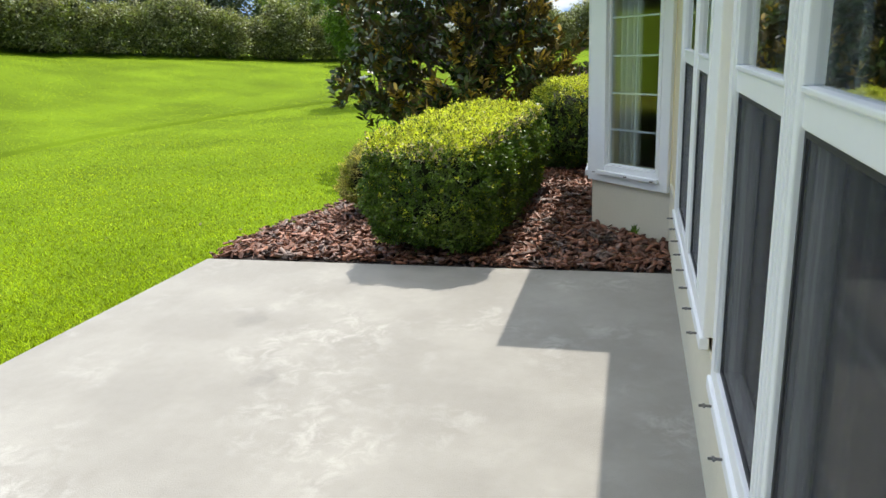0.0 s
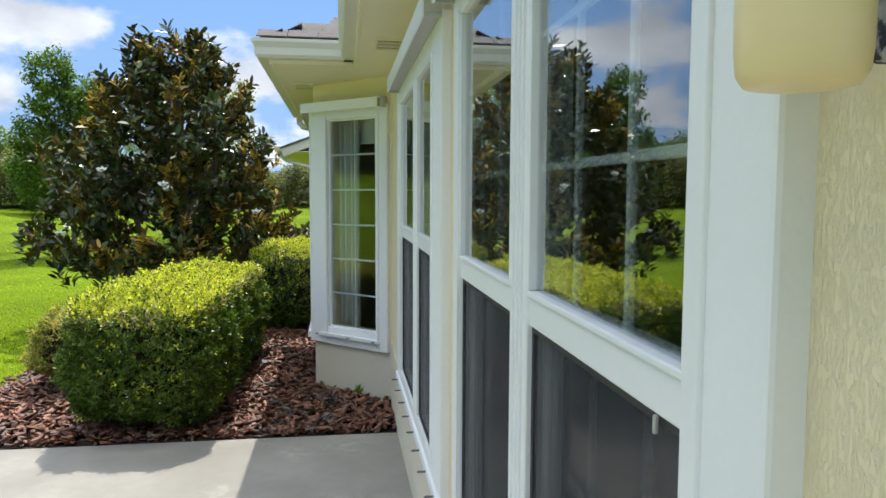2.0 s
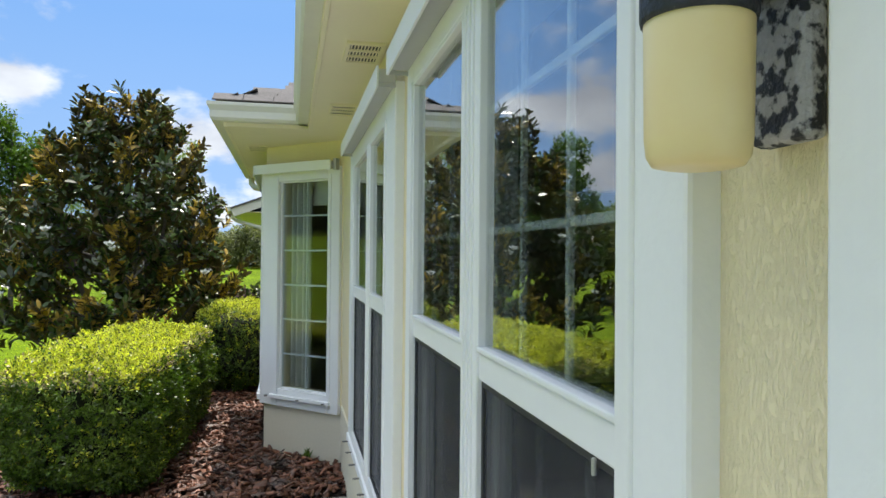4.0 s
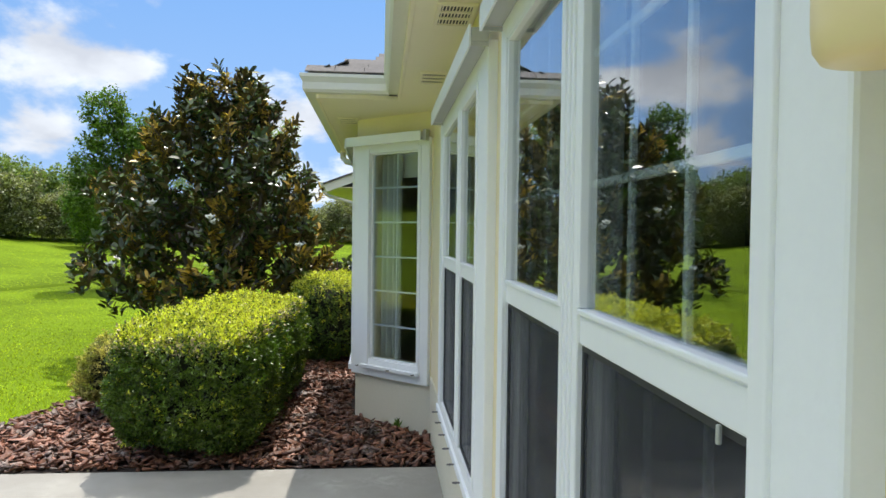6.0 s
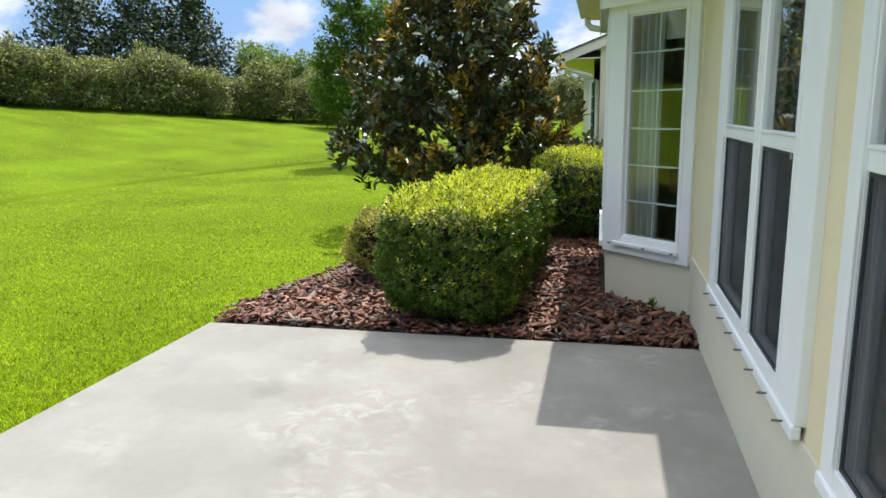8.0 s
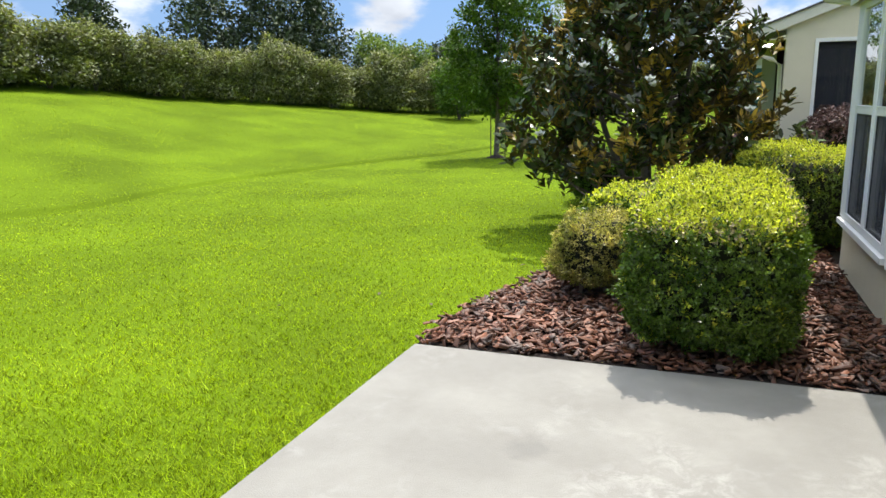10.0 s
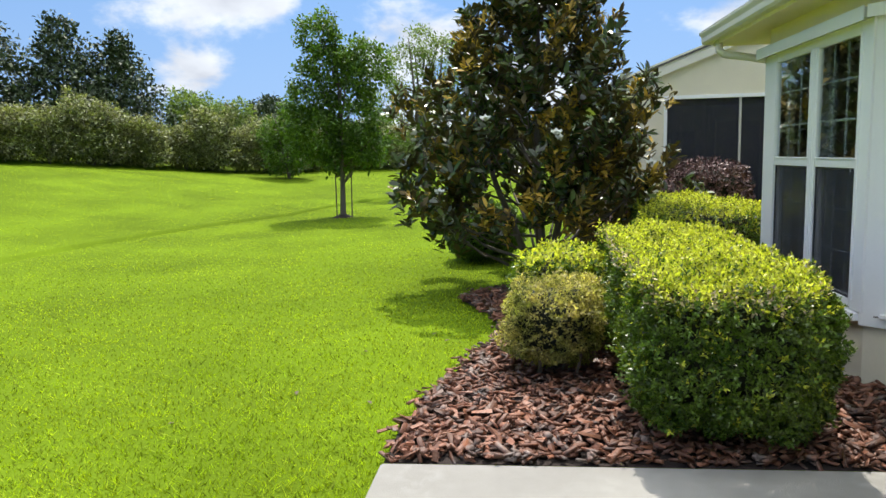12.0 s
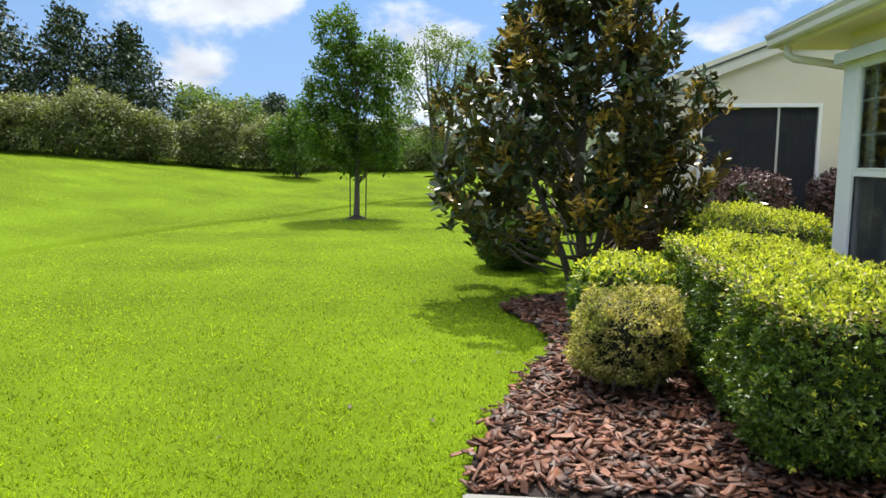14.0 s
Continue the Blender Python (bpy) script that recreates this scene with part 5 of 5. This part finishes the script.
for (x, y, h, w, sd) in ((-22.8, 37.0, 7.3, 3.5, 51), (-25.0, 35.7, 8.0, 3.9, 52), (-27.6, 33.6, 8.2, 4.1, 53), (-32.0, 30.0, 7.6, 2.8, 54)):
    tree("evergreen_tree", x, y, 0.6, h, 0.16, spire(h, w), 16000, 0.27, M_LEAF_DARK, "tall dark evergreen tree behind the hedge", sd, limbs=10, group="dark evergreens")
tree("far_tree", -20.2, 41.0, 0.5, 5.4, 0.12, [(0, 0, 3.2, 2.0, 1.8, 1.6), (1.4, 0, 2.9, 1.3, 1.3, 1.2), (-1.0, 0, 4.2, 1.1, 1.1, 1.0), (2.2, 0, 3.6, 0.8, 0.8, 0.9)], 11000, 0.22, M_LEAF_PALE, "grey green tree behind the hedge", 61)
tree("far_tree", -22.5, 58.0, 0.3, 6.4, 0.18, [(0, 0, 4.2, 2.3, 2.1, 1.9), (1.6, 0, 3.8, 1.5, 1.4, 1.4), (-1.5, 0, 3.6, 1.4, 1.4, 1.4), (0.4, 0, 5.5, 1.2, 1.2, 0.8)], 11000, 0.28, M_LEAF_DARK, "round dark tree far behind the hedge", 62)


def distant_wood():
    lob = []
    for deg in np.arange(-60, 110, 1.6):
        r = 120 + 18 * math.sin(deg * 0.31)
        h = 4.2 + 1.6 * math.sin(deg * 0.9) + 1.2 * math.sin(deg * 2.3 + 1)
        if deg < 4:
            h += 1.0
        lob.append((-1 - r * math.sin(math.radians(deg)), 1 + r * math.cos(math.radians(deg)), h * 0.45, 2.8, 2.8, h * 0.6))
    v, f = leaf_cloud(lob, 60000, 1.0, 71)
    tagged(arrays("distant_wood", v, f, [M_WOODFAR]), "dark tree line on the horizon", "woods", kind="stuff")


distant_wood()


# ---- grass ----
def build_grass():
    n = 820000
    r = 0.6 + 38.0 * RNG.random(n) ** 2.1
    a = np.radians(np.where(RNG.random(n) < 0.86, RNG.uniform(-22, 100, n), RNG.uniform(100, 205, n)))
    x, y = -2.2 - r * np.sin(a), 1.0 + r * np.cos(a)
    ok = ~inside(x, y, BED) & ~((x > patio_left(y) - 0.004) & (y < 4.545)) & ~((x > -0.45) & (y > 4))
    x, y, r = x[ok], y[ok], r[ok]
    patch = lump(np.stack([x, y, x * 0], -1), 3, 0.6)
    keep = RNG.random(len(x)) < 0.88 + 0.10 * patch
    x, y, r = x[keep], y[keep], r[keep]
    n = len(x)
    z = lawn_height(x, y) - 0.002
    tuft = lump(np.stack([x, y, x * 0], -1), 11, 3.1) + lump(np.stack([y, x, x * 0], -1), 12, 6.7)
    h = RNG.uniform(0.010, 0.034, n) * np.clip(1.25 - 0.055 * r, 0.5, 1.2) * np.clip(1 + 0.35 * tuft * np.clip(1.3 - r / 7, 0, 1), 0.5, 1.6)
    w = 0.0022 + 0.0004 * r
    ang = RNG.uniform(0, 6.283, n)
    lean = RNG.normal(0, 0.75, (n, 2)) * h[:, None]
    b0 = np.stack([x - np.cos(ang) * w, y - np.sin(ang) * w, z], -1)
    b1 = np.stack([x + np.cos(ang) * w, y + np.sin(ang) * w, z], -1)
    tip = np.stack([x + lean[:, 0], y + lean[:, 1], z + h], -1)
    v = np.stack([b0, b1, tip], 1).reshape(-1, 3)
    ob = arrays("grass", v, np.arange(3 * n).reshape(-1, 3), [M_GRASS])
    tagged(ob, "short bright green grass blades", "grass", kind="stuff")


build_grass()


# ---- bark mulch ----
def chip_mesh(k):
    bm = bmesh.new()
    L, W, T = RNG.uniform(0.05, 0.105), RNG.uniform(0.022, 0.042), RNG.uniform(0.004, 0.008)
    box(bm, -L / 2, L / 2, -W / 2, W / 2, -T / 2, T / 2)
    for v in bm.verts:
        v.co += Vector(RNG.normal(0, 0.004, 3))
        v.co.y *= 1.0 - 0.35 * abs(v.co.x / L) * RNG.uniform(0.3, 1.6)
    return bm


def build_mulch():
    shapes = []
    for k in range(8):
        bm = chip_mesh(k)
        vs = np.array([v.co[:] for v in bm.verts]); fs = np.array([[v.index for v in f.verts] for f in bm.faces])
        bm.verts.index_update()
        fs = np.array([[v.index for v in f.verts] for f in bm.faces])
        me = bpy.data.meshes.new("bark_chip"); bm.to_mesh(me); bm.free(); me.materials.append(M_CHIP)
        shapes.append((vs, fs, me))
    n = 20000
    x, y = RNG.uniform(-3.08, 0.37, n), RNG.uniform(4.57, 10.4, n)
    jit = RNG.normal(0, 0.035, (2, n))
    ok = inside(x + jit[0], y + jit[1] * 0.3, BED) & (y > 4.56) & ~((x > -0.27) & (y > 5.15) & (y < 8.3) & (x > XW - (y - 5.2) * 1.0 - 0.04))
    x, y = x[ok], y[ok]
    near = np.where((x < -1.7) & (y < 5.6))[0]
    near = set(near[:290].tolist())
    V, F, base = [], [], 0
    for i in range(len(x)):
        vs, fs, me = shapes[int(RNG.integers(8))]
        m = Matrix.Translation((x[i], y[i], RNG.uniform(-0.004, 0.042))) @ Euler((RNG.normal(0, 0.38), RNG.normal(0, 0.30), RNG.uniform(0, 6.28))).to_matrix().to_4x4() @ Matrix.Scale(RNG.uniform(0.6, 1.25), 4)
        if i in near:
            o = new("bark_chip", me); o.parent = bed; o.matrix_local = m
        else:
            a = np.array(m)
            V.append(vs @ a[:3, :3].T + a[:3, 3]); F.append(fs + base); base += len(vs)
    ob = arrays("bark_mulch", np.concatenate(V), np.concatenate(F), [M_CHIP], bed)
    tagged(ob, kind="stuff")


build_mulch()




# ---- small things ----
def weed(x, y, z):
    n = 26
    a = RNG.uniform(0, 6.283, n)
    d = np.stack([np.cos(a) * 0.5, np.sin(a) * 0.5, RNG.uniform(0.5, 1.4, n)], -1)
    base = np.stack([x + RNG.normal(0, 0.012, n), y + RNG.normal(0, 0.012, n), z + RNG.uniform(0, 0.05, n)], -1)
    v, f = leaf_quads(base, d, np.tile([0.0, -0.6, 0.8], (n, 1)), RNG.uniform(0.03, 0.07, n), RNG.uniform(0.012, 0.022, n))
    tagged(arrays("weed", v, f, [M_LEAF]), "small green weed at the foot of the bay wall", "weed")


weed(0.13, 5.40, 0.01)


def dead_leaf(x, y, turn, size):
    n = 1
    a = turn + np.arange(n) * 1.3
    d = np.stack([np.cos(a), np.sin(a), np.full(n, 0.15)], -1)
    base = np.tile([x, y, at_lawn(x, y) + 0.012], (n, 1)) + RNG.normal(0, size * 0.5, (n, 3)) * [1, 1, 0.1]
    v, f = leaf_quads(base, d, np.tile([0.0, 0.0, 1.0], (n, 1)), np.full(n, size), np.full(n, size * 0.5))
    tagged(arrays("dead_leaf", v, f, [M_TWIG]), "dry brown fallen leaf on the lawn", "fallen leaf", "fallen leaves")


for (x, y) in ((-3.25, 5.35), (-3.9, 5.6), (-2.95, 6.9), (-4.4, 5.1), (-3.6, 6.6), (-3.05, 7.1)):
    dead_leaf(x, y, float(RNG.uniform(0, 6)), float(RNG.uniform(0.035, 0.06)))
